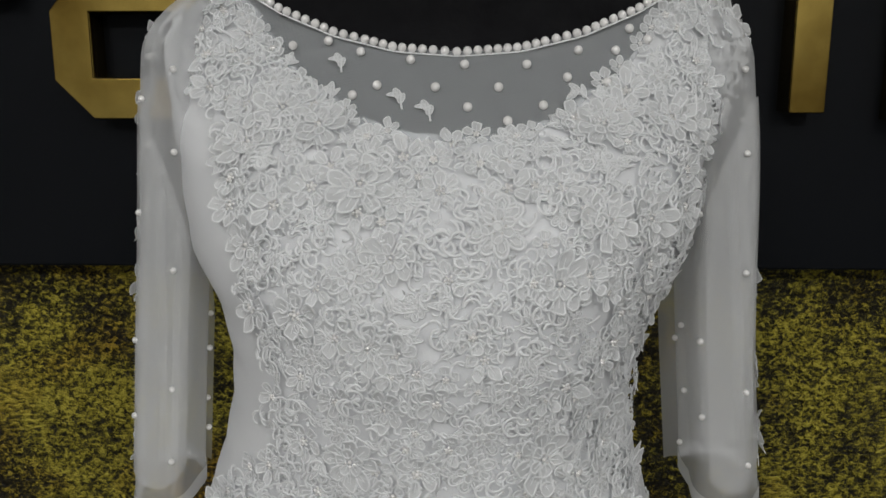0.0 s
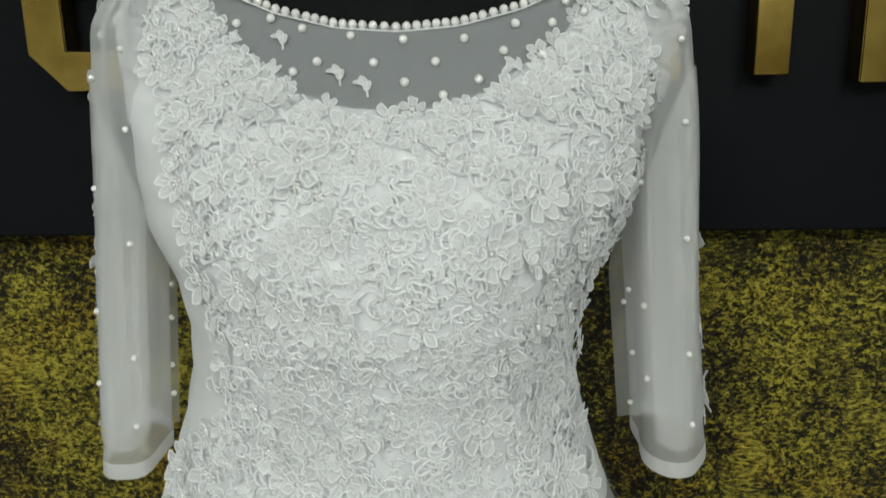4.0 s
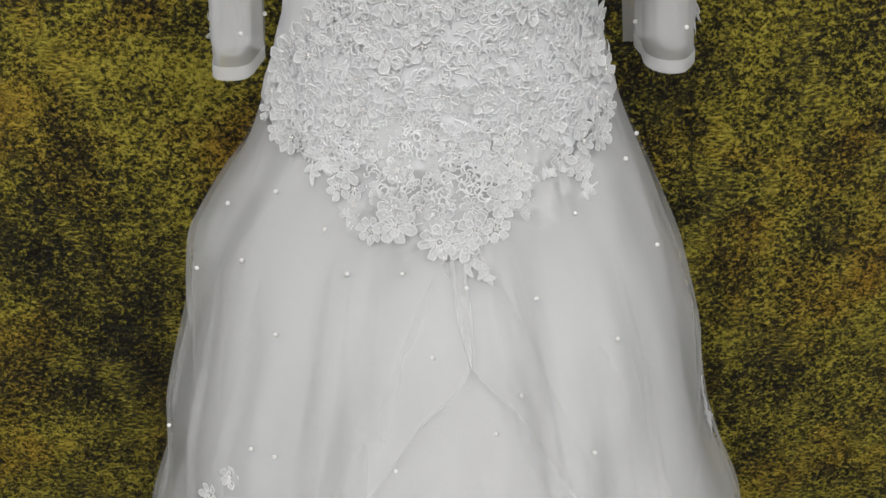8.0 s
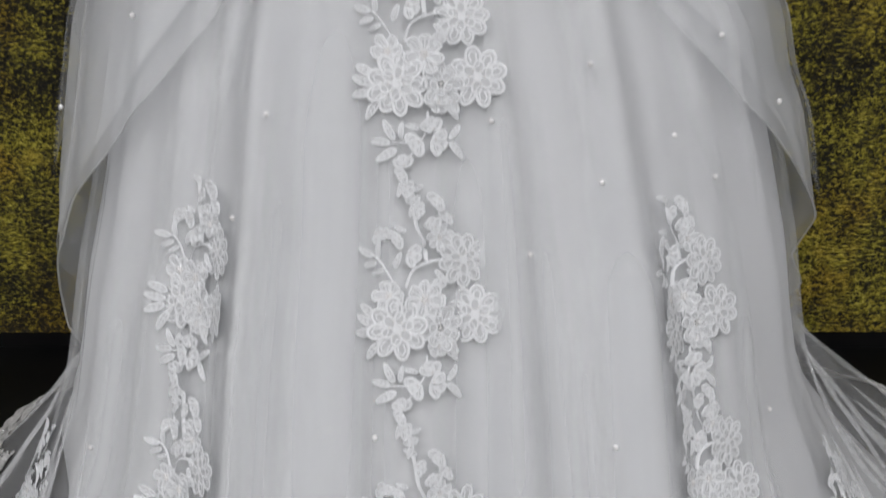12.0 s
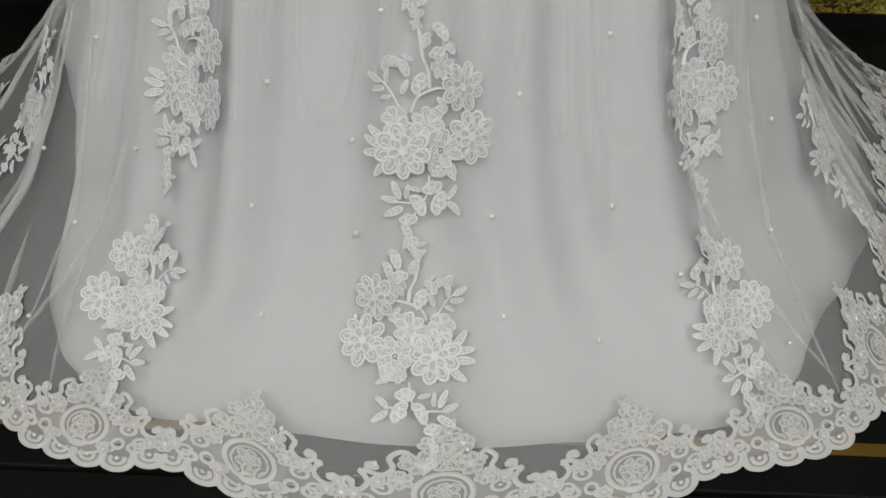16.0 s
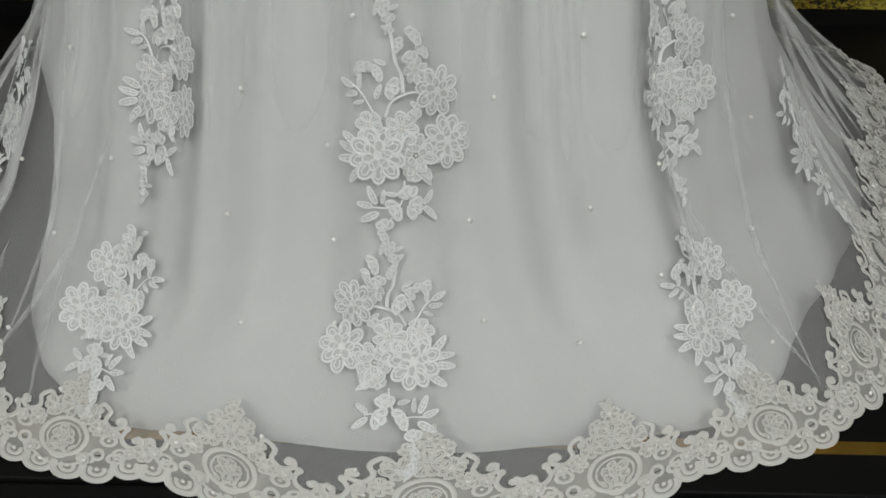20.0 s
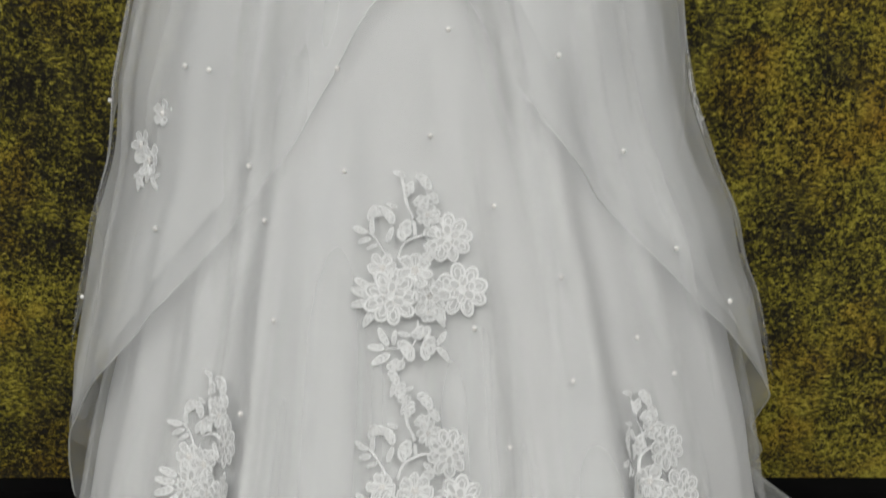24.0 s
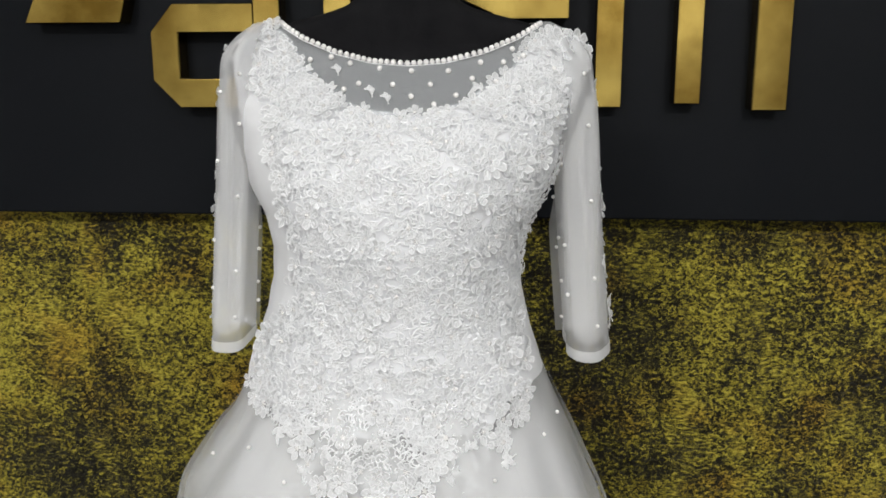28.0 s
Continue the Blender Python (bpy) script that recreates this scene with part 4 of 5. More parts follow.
# fine cording that fills the ground between the flowers
cording = Work()
for k in range(1500):
    z, th = rnd.uniform(0.99, 1.52), rnd.uniform(-1.4, 1.4)
    p = outer(z, th)
    dx = abs(p.x - CX(z))
    if dx > (SIDE_LEFT(z) if p.x < CX(z) else SIDE(z) + 0.02) or z > top_edge(th, LACE_NECK) - 0.010 or z < LACE_FOOT(dx) + 0.030:
        continue
    m = frame_on(p, normal_at(outer, z, th), rnd.uniform(0, 6.28), 0.0034)
    span, high, waves = rnd.uniform(0.005, 0.009), rnd.uniform(0.0022, 0.0042), rnd.uniform(2.0, 4.5)
    pts = [m @ Vector((span * (q / 5 - 1), high * math.sin(waves * q / 5), 0.0022 * math.sin(1.3 * q))) for q in range(11)]
    n3, base = m.to_3x3() @ Vector((0, 0, 1)), len(cording.v)
    up = m.to_3x3() @ Vector((0, 1, 0))
    for q in pts:
        cording.v += [q - up * 0.0011, q + n3 * 0.0012, q + up * 0.0011]
    for q in range(10):
        for j in range(2):
            a = base + 3 * q + j
            cording.f.append((a, a + 3, a + 4, a + 1))
            cording.k.append(0)
tagged(on(bodice, "lace_cording", cording.mesh("lace_cording", None, (BODICE_LACE, BODICE_FILL, PEARL)), Matrix.Identity(4)), kind="stuff")
# edge of flowers along the neckline and the pointed foot of the lace
for i in range(46):
    th = -1.25 + 2.5 * (i + rnd.uniform(-0.3, 0.3)) / 45
    z = top_edge(th, LACE_NECK) - rnd.uniform(0.001, 0.010)
    p, size = body(z, th), rnd.uniform(0.45, 0.85)
    m = frame_on(p, normal_at(body, z, th), rnd.uniform(0, 6), 0.0035) @ Matrix.Diagonal((size, size, size, 1))
    on(bodice, "lace_leaf" if i % 3 == 1 else "lace_flower", LEAVES[i % 5] if i % 3 == 1 else FLOWERS[rnd.choice((0, 1, 2, 6))], m)
for x0, z0 in ((-0.012, 1.478), (0.028, 1.456), (0.046, 1.449)):
    th = angle_for(body, x0, z0)
    on(bodice, "lace_leaf", LEAVES[2], frame_on(body(z0, th), normal_at(body, z0, th), 0.3, 0.005) @ Matrix.Diagonal((0.7, 0.7, 0.7, 1)))
def sprig(x0, z0, turn, count, size):
    """A short spray of leaves with a small flower, hanging from the lace."""
    for k in range(count):
        x, z = x0 + math.sin(turn) * 0.012 * k * size, z0 - math.cos(turn) * 0.012 * k * size
        th = angle_for(outer, x, z)
        m = frame_on(outer(z, th), normal_at(outer, z, th), 3.14 - turn + (0.5 if k % 2 else -0.4), 0.0016) @ Matrix.Diagonal((size, size, size, 1))
        on(bodice, "lace_flower" if k == 0 else "lace_leaf", FLOWERS[k + 1] if k == 0 else LEAVES[(k + count) % 5], m)


for x0, z0, turn, count, size in ((0.013, 1.048, -0.1, 3, 1.0), (-0.030, 1.075, -0.6, 3, 1.0), (-0.040, 1.058, 0.2, 2, 0.9), (0.066, 1.030, 0.2, 3, 1.0), (0.078, 1.012, 0.5, 2, 0.9), (0.110, 1.066, 0.9, 3, 0.9), (0.136, 1.062, 0.3, 3, 0.9),
                                  (0.172, 1.080, 0.5, 3, 0.9), (-0.062, 1.108, -0.7, 3, 0.9), (-0.090, 1.138, -0.3, 3, 0.9), (0.030, 1.058, -0.3, 2, 0.9), (0.100, 1.075, 0.1, 2, 0.9), (0.152, 1.082, -0.2, 2, 0.9), (-0.010, 1.068, 0.3, 2, 0.9),
                                  (0.19, 1.12, 0.6, 2, 0.9), (-0.080, 1.118, 0.1, 2, 0.8), (0.062, 1.022, -0.3, 2, 0.8)):
    sprig(x0, z0, turn, count, size)

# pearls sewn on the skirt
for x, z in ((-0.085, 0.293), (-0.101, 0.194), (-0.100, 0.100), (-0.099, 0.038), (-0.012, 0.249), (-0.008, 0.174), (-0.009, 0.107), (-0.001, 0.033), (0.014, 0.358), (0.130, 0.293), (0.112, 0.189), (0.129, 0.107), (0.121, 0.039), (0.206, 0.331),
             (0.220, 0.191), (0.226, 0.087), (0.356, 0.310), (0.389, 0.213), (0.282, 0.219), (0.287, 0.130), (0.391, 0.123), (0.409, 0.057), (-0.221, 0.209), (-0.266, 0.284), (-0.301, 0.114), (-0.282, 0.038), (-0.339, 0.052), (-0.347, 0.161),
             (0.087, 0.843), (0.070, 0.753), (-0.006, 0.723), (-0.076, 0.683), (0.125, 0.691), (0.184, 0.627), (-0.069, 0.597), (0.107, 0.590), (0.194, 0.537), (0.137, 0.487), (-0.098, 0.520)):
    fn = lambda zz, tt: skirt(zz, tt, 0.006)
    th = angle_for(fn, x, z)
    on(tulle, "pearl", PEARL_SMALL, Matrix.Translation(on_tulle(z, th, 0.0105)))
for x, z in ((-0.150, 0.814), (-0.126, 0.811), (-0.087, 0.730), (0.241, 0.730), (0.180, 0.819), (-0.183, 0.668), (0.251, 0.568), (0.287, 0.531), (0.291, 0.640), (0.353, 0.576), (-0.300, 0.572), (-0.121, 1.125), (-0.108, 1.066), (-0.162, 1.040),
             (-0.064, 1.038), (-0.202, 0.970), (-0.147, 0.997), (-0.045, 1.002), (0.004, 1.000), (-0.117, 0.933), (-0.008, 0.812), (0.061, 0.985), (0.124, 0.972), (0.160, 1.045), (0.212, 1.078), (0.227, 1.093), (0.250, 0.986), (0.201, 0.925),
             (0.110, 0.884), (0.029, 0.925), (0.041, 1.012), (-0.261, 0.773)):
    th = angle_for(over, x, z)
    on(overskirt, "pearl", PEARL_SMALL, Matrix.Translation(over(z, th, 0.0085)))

# ---- lace columns down the skirt ----
class Motif:
    """One lace piece of the columns, in millimetres: flowers, round buds, leaves (heading in degrees) and stems."""

    flowers = ((-18, -2, 24), (35, 0, 23), (25, 46, 21))
    fans = ((-23, 23, 14), (-1, 20, 15), (9, 68, 9), (9, -4, 13), (7, -18, 10))
    buds = ((2, -35, 8.5), (-8, -48, 8.5), (6, -48, 9), (-16, -62, 7.5), (-17, -72, 6), (-14, -82, 6), (-11, -91, 5.5), (8, 98, 7.5), (-4, 92, 6), (5, 80, 7), (14, 84, 6), (-30, 71, 6), (-24, 72, 6.5), (-17, 69, 6.5), (-8, 56, 8), (8, 30, 7), (16, -20, 7))
    leaves = ((-30, 53, 10, 12), (-35, 53, 75, 13), (-32, 48, 105, 11), (-27, 43, 120, 9), (-19, 46, -20, 12), (-33, 4, 60, 16), (-34, -2, 85, 17), (-34, -8, 105, 17), (-30, -15, 140, 16), (12, -20, -140, 14),
              (-21, -44, 30, 15), (-24, -47, 80, 13), (-17, -43, 0, 11), (-20, -52, 120, 16))
    more_leaves = ((14, -46, -55, 12), (14, -50, -140, 15), (-6, -36, 75, 10), (-6, 103, 60, 10), (6, 42, -140, 12), (-12, 76, 70, 9), (4, 72, -60, 9), (-17, -76, 170, 12), (-12, -84, -70, 9), (-10, -94, 150, 10))
    stems = (((-13, 30), (-8, 44), (5, 50), (14, 47)), ((0, 50), (-1, 66), (-5, 78), (-7, 94), (-9, 106)), ((-16, 24), (-22, 38), (-29, 50), (-38, 56)), ((0, -24), (-2, -40), (-10, -54), (-17, -70), (-11, -92)), ((-8, -48), (-16, -47), (-26, -48)), ((4, -47), (10, -46), (16, -48)))


def lace_column(places, mirrored, name_parent):
    fn = lambda zz, tt: on_tulle(zz, tt, 0.0098)
    for k, ((x0, z0), flip) in enumerate(zip(places, mirrored)):
        th0, sd = angle_for(fn, x0, z0), -1 if flip else 1
        slope = (fn(z0 + 0.03, th0) - fn(z0 - 0.03, th0)).length / 0.06

        def spot(dx, dy, spin, lift):
            z = max(0.016, z0 + dy * 0.001 / slope)
            th = th0 + sd * dx * 0.00092 / (0.5 * (SKIRT_A(z) + SKIRT_F(z)))
            return frame_on(fn(z, th), normal_at(fn, z, th), spin, lift)

        for i, line in enumerate(Motif.stems):
            w = Work()
            w.vine([spot(x, max(y, (0.030 - z0) * 1000 * slope), 0, 0.0008).translation for x, y in line], 0.0017 if i < 2 else 0.0010)
            on(name_parent, "lace_stem", w.mesh("lace_stem"), Matrix.Identity(4))
        for i, (dx, dy, r) in enumerate(Motif.flowers):
            on(name_parent, "lace_flower", ROSES[(i + k) % 3], spot(dx, dy, 1.1 * i + k, 0.0010 + 0.0006 * i) @ Matrix.Diagonal((r / 24, r / 24, 0.7, 1)))
        for i, (dx, dy, r) in enumerate(Motif.fans):
            on(name_parent, "lace_blossom", BOLD[1 + i % 4], spot(dx, dy, i + k, 0.0006) @ Matrix.Diagonal((r / 15, r / 15, 0.7, 1)))
        for i, (dx, dy, r) in enumerate(Motif.buds):
            if z0 + dy * 0.001 / slope < 0.030:
                continue
            on(name_parent, "lace_bud", BUDS[i % 3], spot(dx, dy, 2.1 * i, 0.0006) @ Matrix.Diagonal((r / 9.5, r / 9.5, 1, 1)))
        for i, (dx, dy, turn, length) in enumerate(Motif.leaves + Motif.more_leaves):
            if z0 + dy * 0.001 / slope < 0.030:
                continue
            on(name_parent, "lace_leaf", LEAF[i % 3], spot(dx, dy, sd * radians(turn), 0.0006) @ Matrix.Diagonal((length / 16, length / 13, 1, 1)))


lace_column(((0.058, 0.622), (0.056, 0.443), (0.055, 0.256), (0.043, 0.095)), (False, False, False, True), tulle)
lace_column(((-0.145, 0.440), (-0.165, 0.268), (-0.225, 0.085)), (False, False, True), tulle)
lace_column(((0.272, 0.415), (0.298, 0.262), (0.345, 0.085)), (False, False, False), tulle)
lace_column(((-0.405, 0.150),), (True,), tulle)
lace_column(((0.478, 0.150),), (False,), tulle)

# sprigs of lace on the overskirt's sides
rnd = random.Random(61)
for x0, z0 in ((0.343, 0.750), (-0.378, 0.385), (-0.200, 0.745)):
    th0 = angle_for(over, x0, z0)
    for i in range(6):
        z, th = z0 + rnd.uniform(-0.035, 0.035), th0 + rnd.uniform(-0.06, 0.06)
        m = frame_on(over(z, th), normal_at(over, z, th), rnd.uniform(0, 6), 0.001)
        on(overskirt, "lace_leaf" if i % 2 else "lace_flower", LEAVES[i % 5] if i % 2 else FLOWERS[i % 3], m)

# ---- lace border on the hem ----
N_HEM = 1440
rim = [hem_point(-math.pi + 2 * math.pi * i / N_HEM) for i in range(N_HEM + 1)]
reach = np.concatenate([[0], np.cumsum([(rim[i + 1] - rim[i]).length for i in range(N_HEM)])])
HALF = float(np.interp(N_HEM / 2, np.arange(N_HEM + 1), reach))


HEM_LINES = {}


def on_hem(s, h, lift):
    """A place s metres along the hem from its front and h metres in from the rim."""
    th = float(np.interp((HALF + s) % reach[-1], reach, -math.pi + 2 * math.pi * np.arange(N_HEM + 1) / N_HEM))
    key = round(th * 700)
    if key not in HEM_LINES:
        HEM_LINES[key] = tulle_line(key / 700, 80)[:52]
    pts, left = HEM_LINES[key], h
    for a, b in zip(pts, pts[1:]):
        step = (b - a).length
        if left <= step or left < 0:
            p = a.lerp(b, left / step)
            out = Vector((b - a).normalized())
            nrm = Vector((-out.x * out.z, -out.y * out.z, out.x ** 2 + out.y ** 2))
            nrm = nrm.normalized() if nrm.length > 1e-5 else Vector((0, 0, 1))
            return p + nrm * (lift + 0.002)
        left -= step
    return pts[-1]


def hem_unit(seed):
    w, rnd = Work(), random.Random(seed)
    low_at = lambda s: 0.001 + 0.005 * (abs(s) / 0.080) ** 2 + 0.016 * (abs(s) / 0.082) ** 6
    # scalloped rim: embroidered crescents with a bead in each eye
    for k in range(6):
        s = -0.070 + 0.028 * k
        low = low_at(s)
        w.band((s, low + 0.0140, 0.0006), 0.0164, 0.0142, 0.62, 2.80, 6.62, 16, 0.0016)
        w.cord([(s + 0.0164 * math.cos(a), low + 0.0140 + 0.0142 * math.sin(a), 0.0008) for a in [2.85 + 3.7 * i / 14 for i in range(15)]], 0.0012)
        w.band((s, low + 0.0142, 0.0006), 0.0088, 0.0078, 0.50, 2.6, 6.8, 12, 0.0012)
        w.sheet([(s + 0.0160 * math.cos(a), low + 0.0140 + 0.0138 * math.sin(a), 0.0002) for a in [3.0 + 3.4 * i / 10 for i in range(11)]], (s, low + 0.0140, 0.0002))
        w.bead((s, low + 0.0150, 0.0008), 0.0024)
        w.band((s + 0.0140, low_at(s + 0.014) + 0.0265, 0.0004), 0.0098, 0.0066, 0.50, 0, 6.2832, 14, 0.0012)
        w.bead((s + 0.0140, low_at(s + 0.014) + 0.0260, 0.0008), 0.0017)
    for k in range(16):
        a, b = -0.0840 + 0.0105 * k, -0.0840 + 0.0105 * (k + 1)
        w.sheet([(a, low_at(a) + 0.012, 0.0001), (b, low_at(b) + 0.012, 0.0001), (b, low_at(b) + 0.030, 0.0001), (a, low_at(a) + 0.030, 0.0001)], ((a + b) / 2, low_at((a + b) / 2) + 0.021, 0.0001))
    # oval medallion with a rose
    w.sheet([(0.034 * math.cos(t), 0.048 + 0.030 * math.sin(t), 0.0002) for t in [math.pi * i / 10 for i in range(20)]], (0, 0.048, 0.0002))
    w.band((0, 0.047, 0.0008), 0.0262, 0.0235, 0.80, 0, 6.2832, 26, 0.0016)
    w.band((0, 0.046, 0.0008), 0.0185, 0.0168, 0.88, -0.7, 3.84, 20, 0.0010)
    w.band((0, 0.044, 0.0006), 0.0370, 0.0310, 0.90, 3.5, 5.92, 20, 0.0014)
    w.flower((0, 0.046, 0.0014), 0.0130, 6, rnd.uniform(0, 6), 0.002, rnd, 0.0010, False, 1.2)
    w.flower((0, 0.047, 0.0026), 0.0066, 5, rnd.uniform(0, 6), 0.0015, rnd, 0.0008, False, 1.1)
    for k in range(5):
        w.leaf((-0.009 + 0.0045 * k, 0.032, 0.001), 1.57 + (2 - k) * 0.35, 0.009, 0.0035, 0.0007)
    for sgn in (-1, 1):
        # corded scrolls with curled ends
        w.scroll([(sgn * 0.030, 0.083), (sgn * 0.028, 0.087), (sgn * 0.0305, 0.091), (sgn * 0.035, 0.090), (sgn * 0.041, 0.083), (sgn * 0.038, 0.073), (sgn * 0.046, 0.065), (sgn * 0.057, 0.068), (sgn * 0.058, 0.075), (sgn * 0.053, 0.0765), (sgn * 0.0525, 0.073)], 0.0030)
        w.scroll([(sgn * 0.0625, 0.066), (sgn * 0.058, 0.056), (sgn * 0.064, 0.047), (sgn * 0.074, 0.046), (sgn * 0.079, 0.053), (sgn * 0.075, 0.057), (sgn * 0.0725, 0.054)], 0.0030)
        w.band((sgn * 0.046, 0.051, 0.0006), 0.0095, 0.0075, 0.55, 0, 6.2832, 14)
        w.bead((sgn * 0.046, 0.051, 0.0010), 0.0020)
        w.band((sgn * 0.060, 0.037, 0.0006), 0.0090, 0.0070, 0.55, 0, 6.2832, 14)
        w.bead((sgn * 0.060, 0.037, 0.0010), 0.0018)
        w.band((sgn * 0.0385, 0.034, 0.0006), 0.0075, 0.0075, 0.5, 0, 6.2832, 14)
        w.sheet([(sgn * x, y, 0.0002) for x, y in ((0.022, 0.030), (0.040, 0.034), (0.080, 0.034), (0.080, 0.046), (0.060, 0.048), (0.046, 0.064), (0.032, 0.070))], (sgn * 0.046, 0.046, 0.0002))
        for x, y, fr in ((0.0205, 0.077, 0.0125), (0.0125, 0.100, 0.0105), (0.0335, 0.061, 0.0095), (0.050, 0.058, 0.0065), (0.069, 0.040, 0.0065), (0.0275, 0.026, 0.006)):
            w.flower((sgn * x, y + rnd.uniform(-0.002, 0.002), 0.0012), fr, 6, rnd.uniform(0, 6), 0.0018, rnd, 0.0011, True, 1.2)
    w.sheet([(0, 0.112, 0.0002), (0.014, 0.104, 0.0002), (0.024, 0.086, 0.0002), (0.026, 0.070, 0.0002), (-0.026, 0.070, 0.0002), (-0.024, 0.086, 0.0002), (-0.014, 0.104, 0.0002)], (0, 0.088, 0.0002))
    w.flower((0, 0.086, 0.0018), 0.0165, 7, rnd.uniform(0, 6), 0.0025, rnd, 0.0013, True, 1.2)
    w.flower((0.001, 0.112, 0.001), 0.0095, 5, rnd.uniform(0, 6), 0.002, rnd, 0.0010, True, 1.2)
    w.leaf((0, 0.118, 0.001), 1.2, 0.012, 0.006)
    w.leaf((0, 0.117, 0.001), 2.1, 0.011, 0.006)
    w.flower((0.083, 0.040, 0.001), 0.0105, 6, 0.3, 0.0015, rnd, 0.0011, True, 1.25)
    return w


COUNT = round(reach[-1] / 0.174)
for k in range(COUNT):
    s0 = 0.032 + (k - COUNT // 2) * reach[-1] / COUNT
    if abs(s0) > 1.5:
        continue
    tall = 0.80 + 0.28 * min(1.0, max(0.0, (abs(s0 - 0.03) - 0.42) / 0.2))
    on(tulle, "hem_lace", hem_unit(k).mesh("hem_lace", lambda p: on_hem(s0 + p.x * 1.065, max(0.0, p.y * tall), p.z), (HEM_CORD, HEM_NET, PEARL)), Matrix.Identity(4))

# creases in the tulle spread on the floor
rnd = random.Random(44)
for k in range(34):
    s0 = rnd.choice((-1, 1)) * rnd.uniform(0.33, 1.25)
    ds, half, h0, h1 = rnd.uniform(-0.09, 0.09), rnd.uniform(0.0008, 0.004), rnd.uniform(0.03, 0.08), rnd.uniform(0.16, 0.42)
    verts, faces = shell(lambda u, v: on_hem(s0 + ds * v + half * u * math.sin(math.pi * v) ** 0.6, h0 + (h1 - h0) * v, 0.001 + 0.006 * (1 - u * u) * math.sin(math.pi * v)), steps(-1, 1, 4), steps(0, 1, 18))
    on(tulle, "tulle_crease", mesh_of("tulle_crease", verts, faces, TULLE), Matrix.Identity(4))

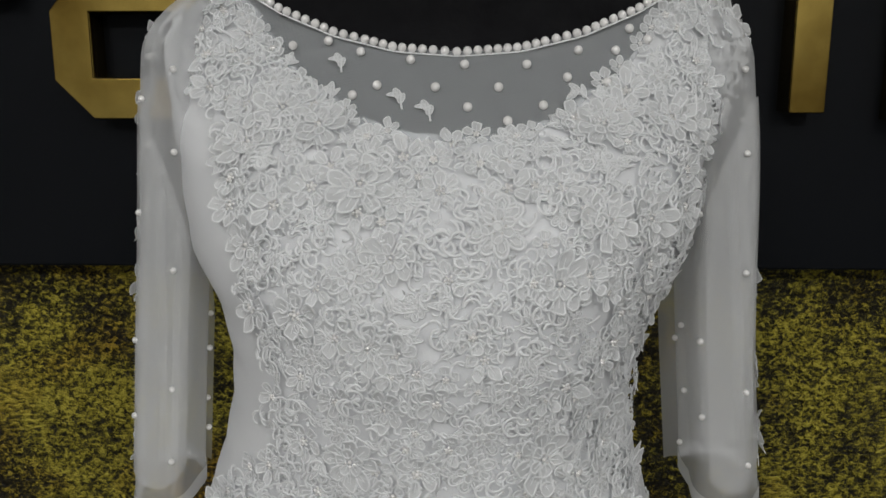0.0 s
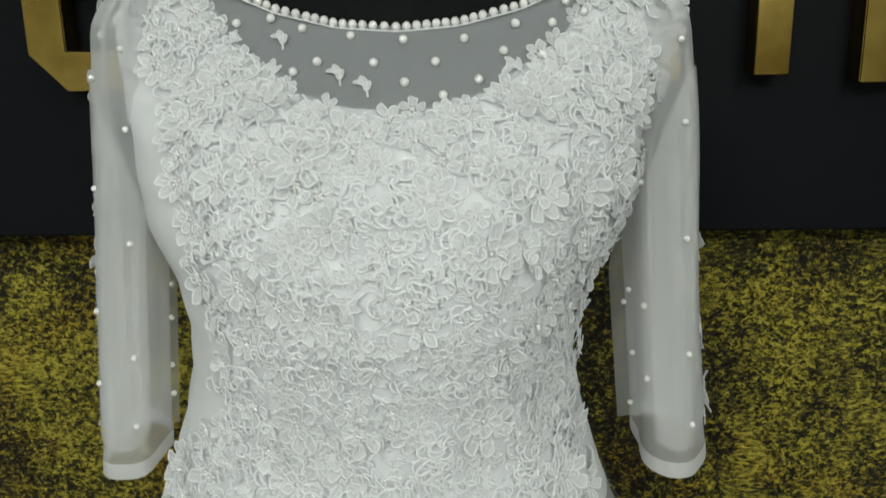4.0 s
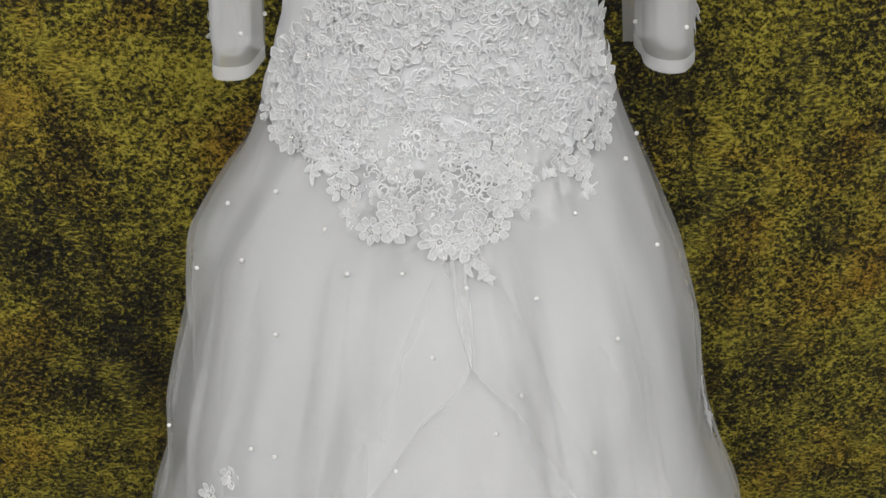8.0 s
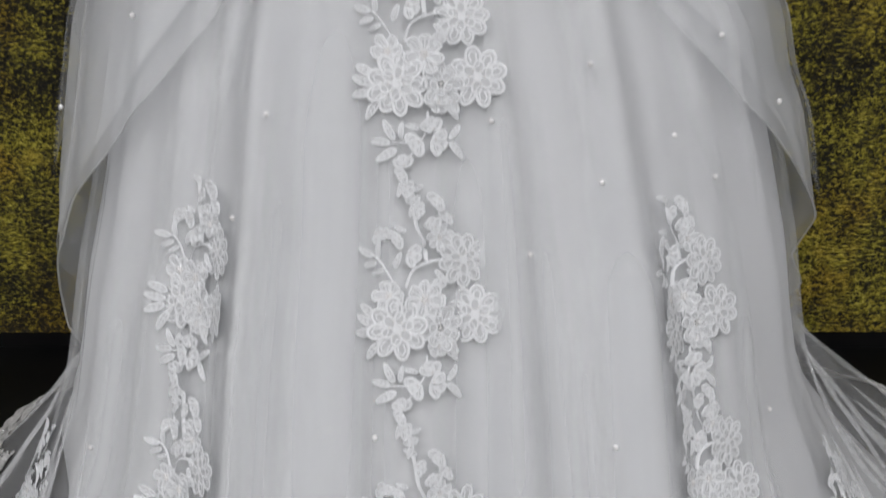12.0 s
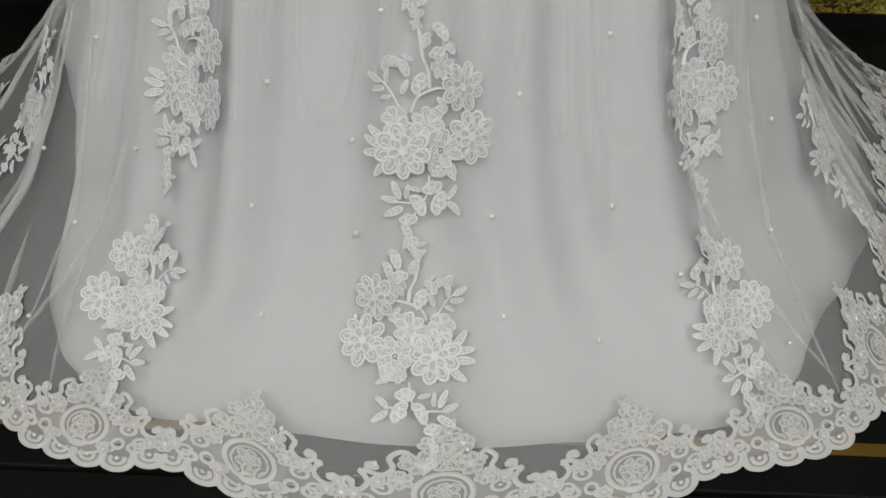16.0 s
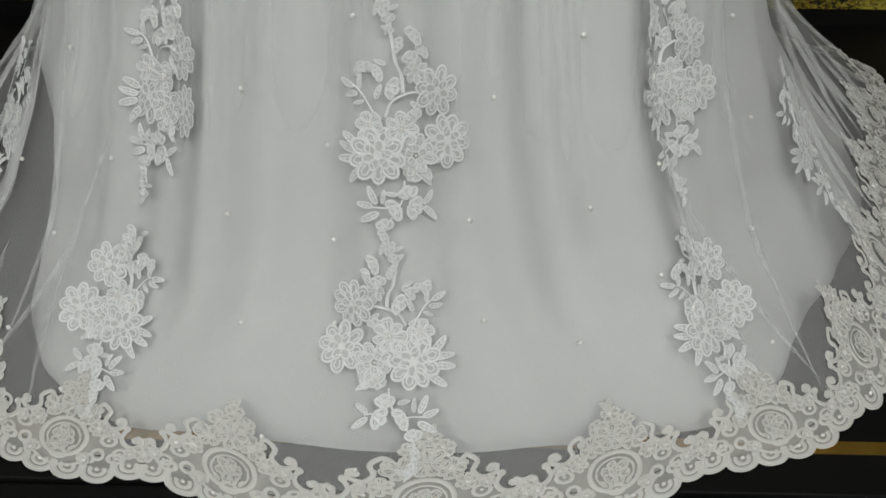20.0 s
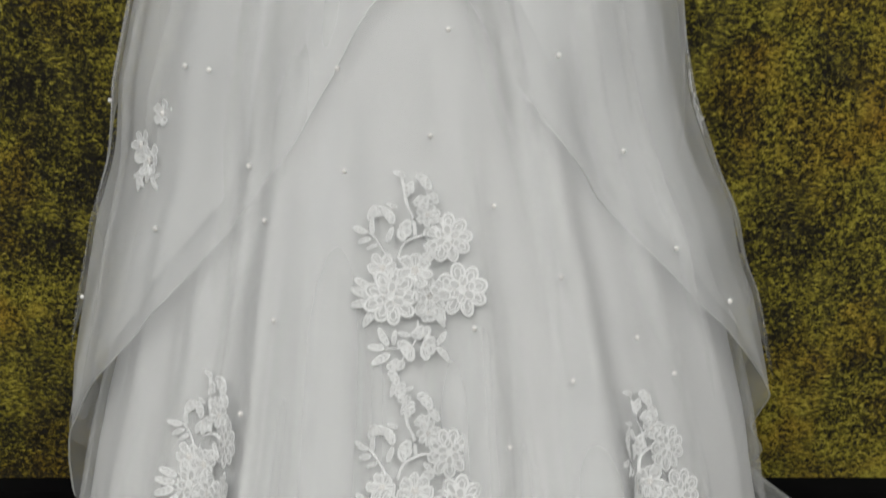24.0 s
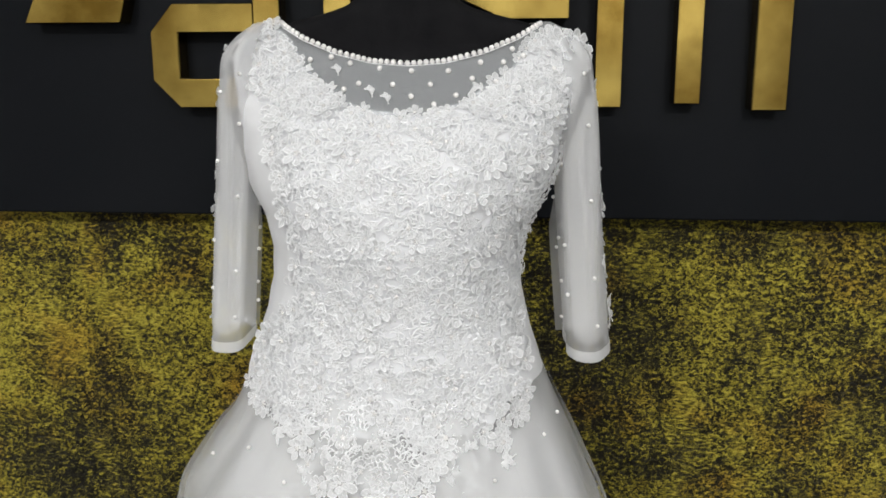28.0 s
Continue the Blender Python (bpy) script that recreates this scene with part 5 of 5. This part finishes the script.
# ---- sleeves ----
for side, xs, zfoot, yc in ((-1, ((1.54, -0.100), (1.525, -0.116), (1.50, -0.130), (1.40, -0.136), (1.30, -0.145), (1.15, -0.156)), 1.155, 0.588),
                            (1, ((1.54, 0.208), (1.525, 0.228), (1.50, 0.242), (1.43, 0.248), (1.34, 0.254), (1.25, 0.261), (1.15, 0.270)), 1.148, 0.615)):
    mid, depth = curve_of(*xs), 0.74 if side < 0 else 0.95
    wide = curve_of((1.54, 0.002), (1.53, 0.010), (1.515, 0.018), (1.49, 0.022), (1.40, 0.0245), (1.25, 0.0245), (1.14, 0.0255))
    deep = curve_of((1.54, 0.004), (1.53, 0.025), (1.515, 0.042), (1.49, 0.050), (1.40, 0.044), (1.25, 0.038), (1.14, 0.038))

    def tube(th, z):
        cr = 1 + 0.05 * math.sin(3 * th + 8 * z) + 0.04 * math.sin(5 * th - 11 * z + side)
        sn, cs = math.sin(th), math.cos(th)
        low = min(1.0, max(0.0, (1.30 - z) / 0.12))
        return Vector((mid(z) + wide(z) * (0.92 if side < 0 else 1.08) * cr * math.copysign(abs(sn) ** 0.88, sn) * (0.87 + 0.22 * abs(cs)) + 0.002 * side * math.tanh(3.5 * cs) * min(1.0, max(0.1, (1.53 - z) / 0.1)), yc - 0.01 * (1.5 - z) - deep(z) * depth * cr * cs, z + 0.010 * low * (1 - cs)))

    ths = steps(-math.pi, math.pi, 40)[:-1]
    verts, faces = shell(tube, ths, steps(zfoot, 1.536, 48), True)
    sleeve = dress_part("sleeve", verts, faces, SLEEVE_TULLE, "sheer white tulle sleeve dotted with pearls")
    verts, faces = shell(lambda th, z: tube(th, z) + Vector((0.001 * math.sin(th), -0.001 * math.cos(th), 0)), ths, steps(zfoot - 0.001, zfoot + 0.012, 3), True)
    fverts, ffaces = shell(lambda th, v: tube(th, zfoot + 0.034 - 0.012 * math.cos(2 * th) + (1.37 + 0.06 * math.sin(1.6 * side * th + 0.6) - zfoot) * v) + Vector((0.0015 * math.sin(th), -0.0015 * math.cos(th), 0)), steps(-1.1, 0.8, 24) if side < 0 else steps(-0.5, 1.3, 24), steps(0, 1, 40))
    on(sleeve, "front_layer", mesh_of("front_layer", fverts, ffaces, SLEEVE_TULLE), Matrix.Identity(4))
    on(sleeve, "cuff", mesh_of("cuff", verts, faces, LACE_FILL), Matrix.Identity(4))
    # the slack of the sleeve, lying flat behind the arm
    reach_in = 0.020 if side < 0 else 0.034
    back = lambda u, z: Vector((mid(z) - side * (reach_in * u * min(1.0, max(0.15, (1.43 - z) / 0.14)) - 0.012 * (1 - u)), yc + 0.030 - 0.01 * (1.5 - z) + 0.026 * math.sin(2.6 * u) * (0.8 + 0.2 * math.sin(9 * z)), z + 0.006 * u))
    verts, faces = shell(back, steps(0, 1, 12), steps(zfoot + 0.008, 1.43, 24))
    on(sleeve, "sleeve_slack", mesh_of("sleeve_slack", verts, faces, SLEEVE_TULLE), Matrix.Identity(4))
    rows = steps(zfoot + 0.035, 1.49, 8)
    for i, z in enumerate(rows):
        for th in (-0.65 if i % 2 else 0.35, 1.5708 * side, 2.5 * side, -1.9 * side + (0.3 if i % 2 else 0)):
            p = tube(th, z + 0.012 * math.sin(7 * th + i))
            on(sleeve, "pearl", PEARL_SMALL, Matrix.Translation(p + Vector((0.002 * math.sin(th), -0.002 * math.cos(th), 0))))
    for th0, wave, z1 in ((-0.50, 0.12, 1.44), (0.05, -0.10, 1.48), (0.55, 0.08, 1.40)):
        verts, faces = shell(lambda u, z: tube(th0 + wave * math.sin(9 * z) + 0.15 * u, z) + Vector((0.002 * math.sin(th0), -0.0035 - 0.001 * (1 - u * u), 0)), steps(-1, 1, 8), steps(zfoot + 0.02, z1, 24))
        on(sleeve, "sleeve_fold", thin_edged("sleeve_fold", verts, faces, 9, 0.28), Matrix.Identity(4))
    # lace along the shoulder and down the outer arm
    rnd = random.Random(20 + side)
    for i in range(16):
        z = 1.500 - 0.0215 * i
        th = side * (1.57 + rnd.uniform(-0.25, 0.35))
        p = tube(th, z)
        nrm = Vector((math.sin(th), -math.cos(th), 0.15))
        on(sleeve, "lace_leaf" if i % 2 else "lace_flower", LEAVES[i % 5] if i % 2 else FLOWERS[i % 3], frame_on(p, nrm, rnd.uniform(0, 6), 0.001))
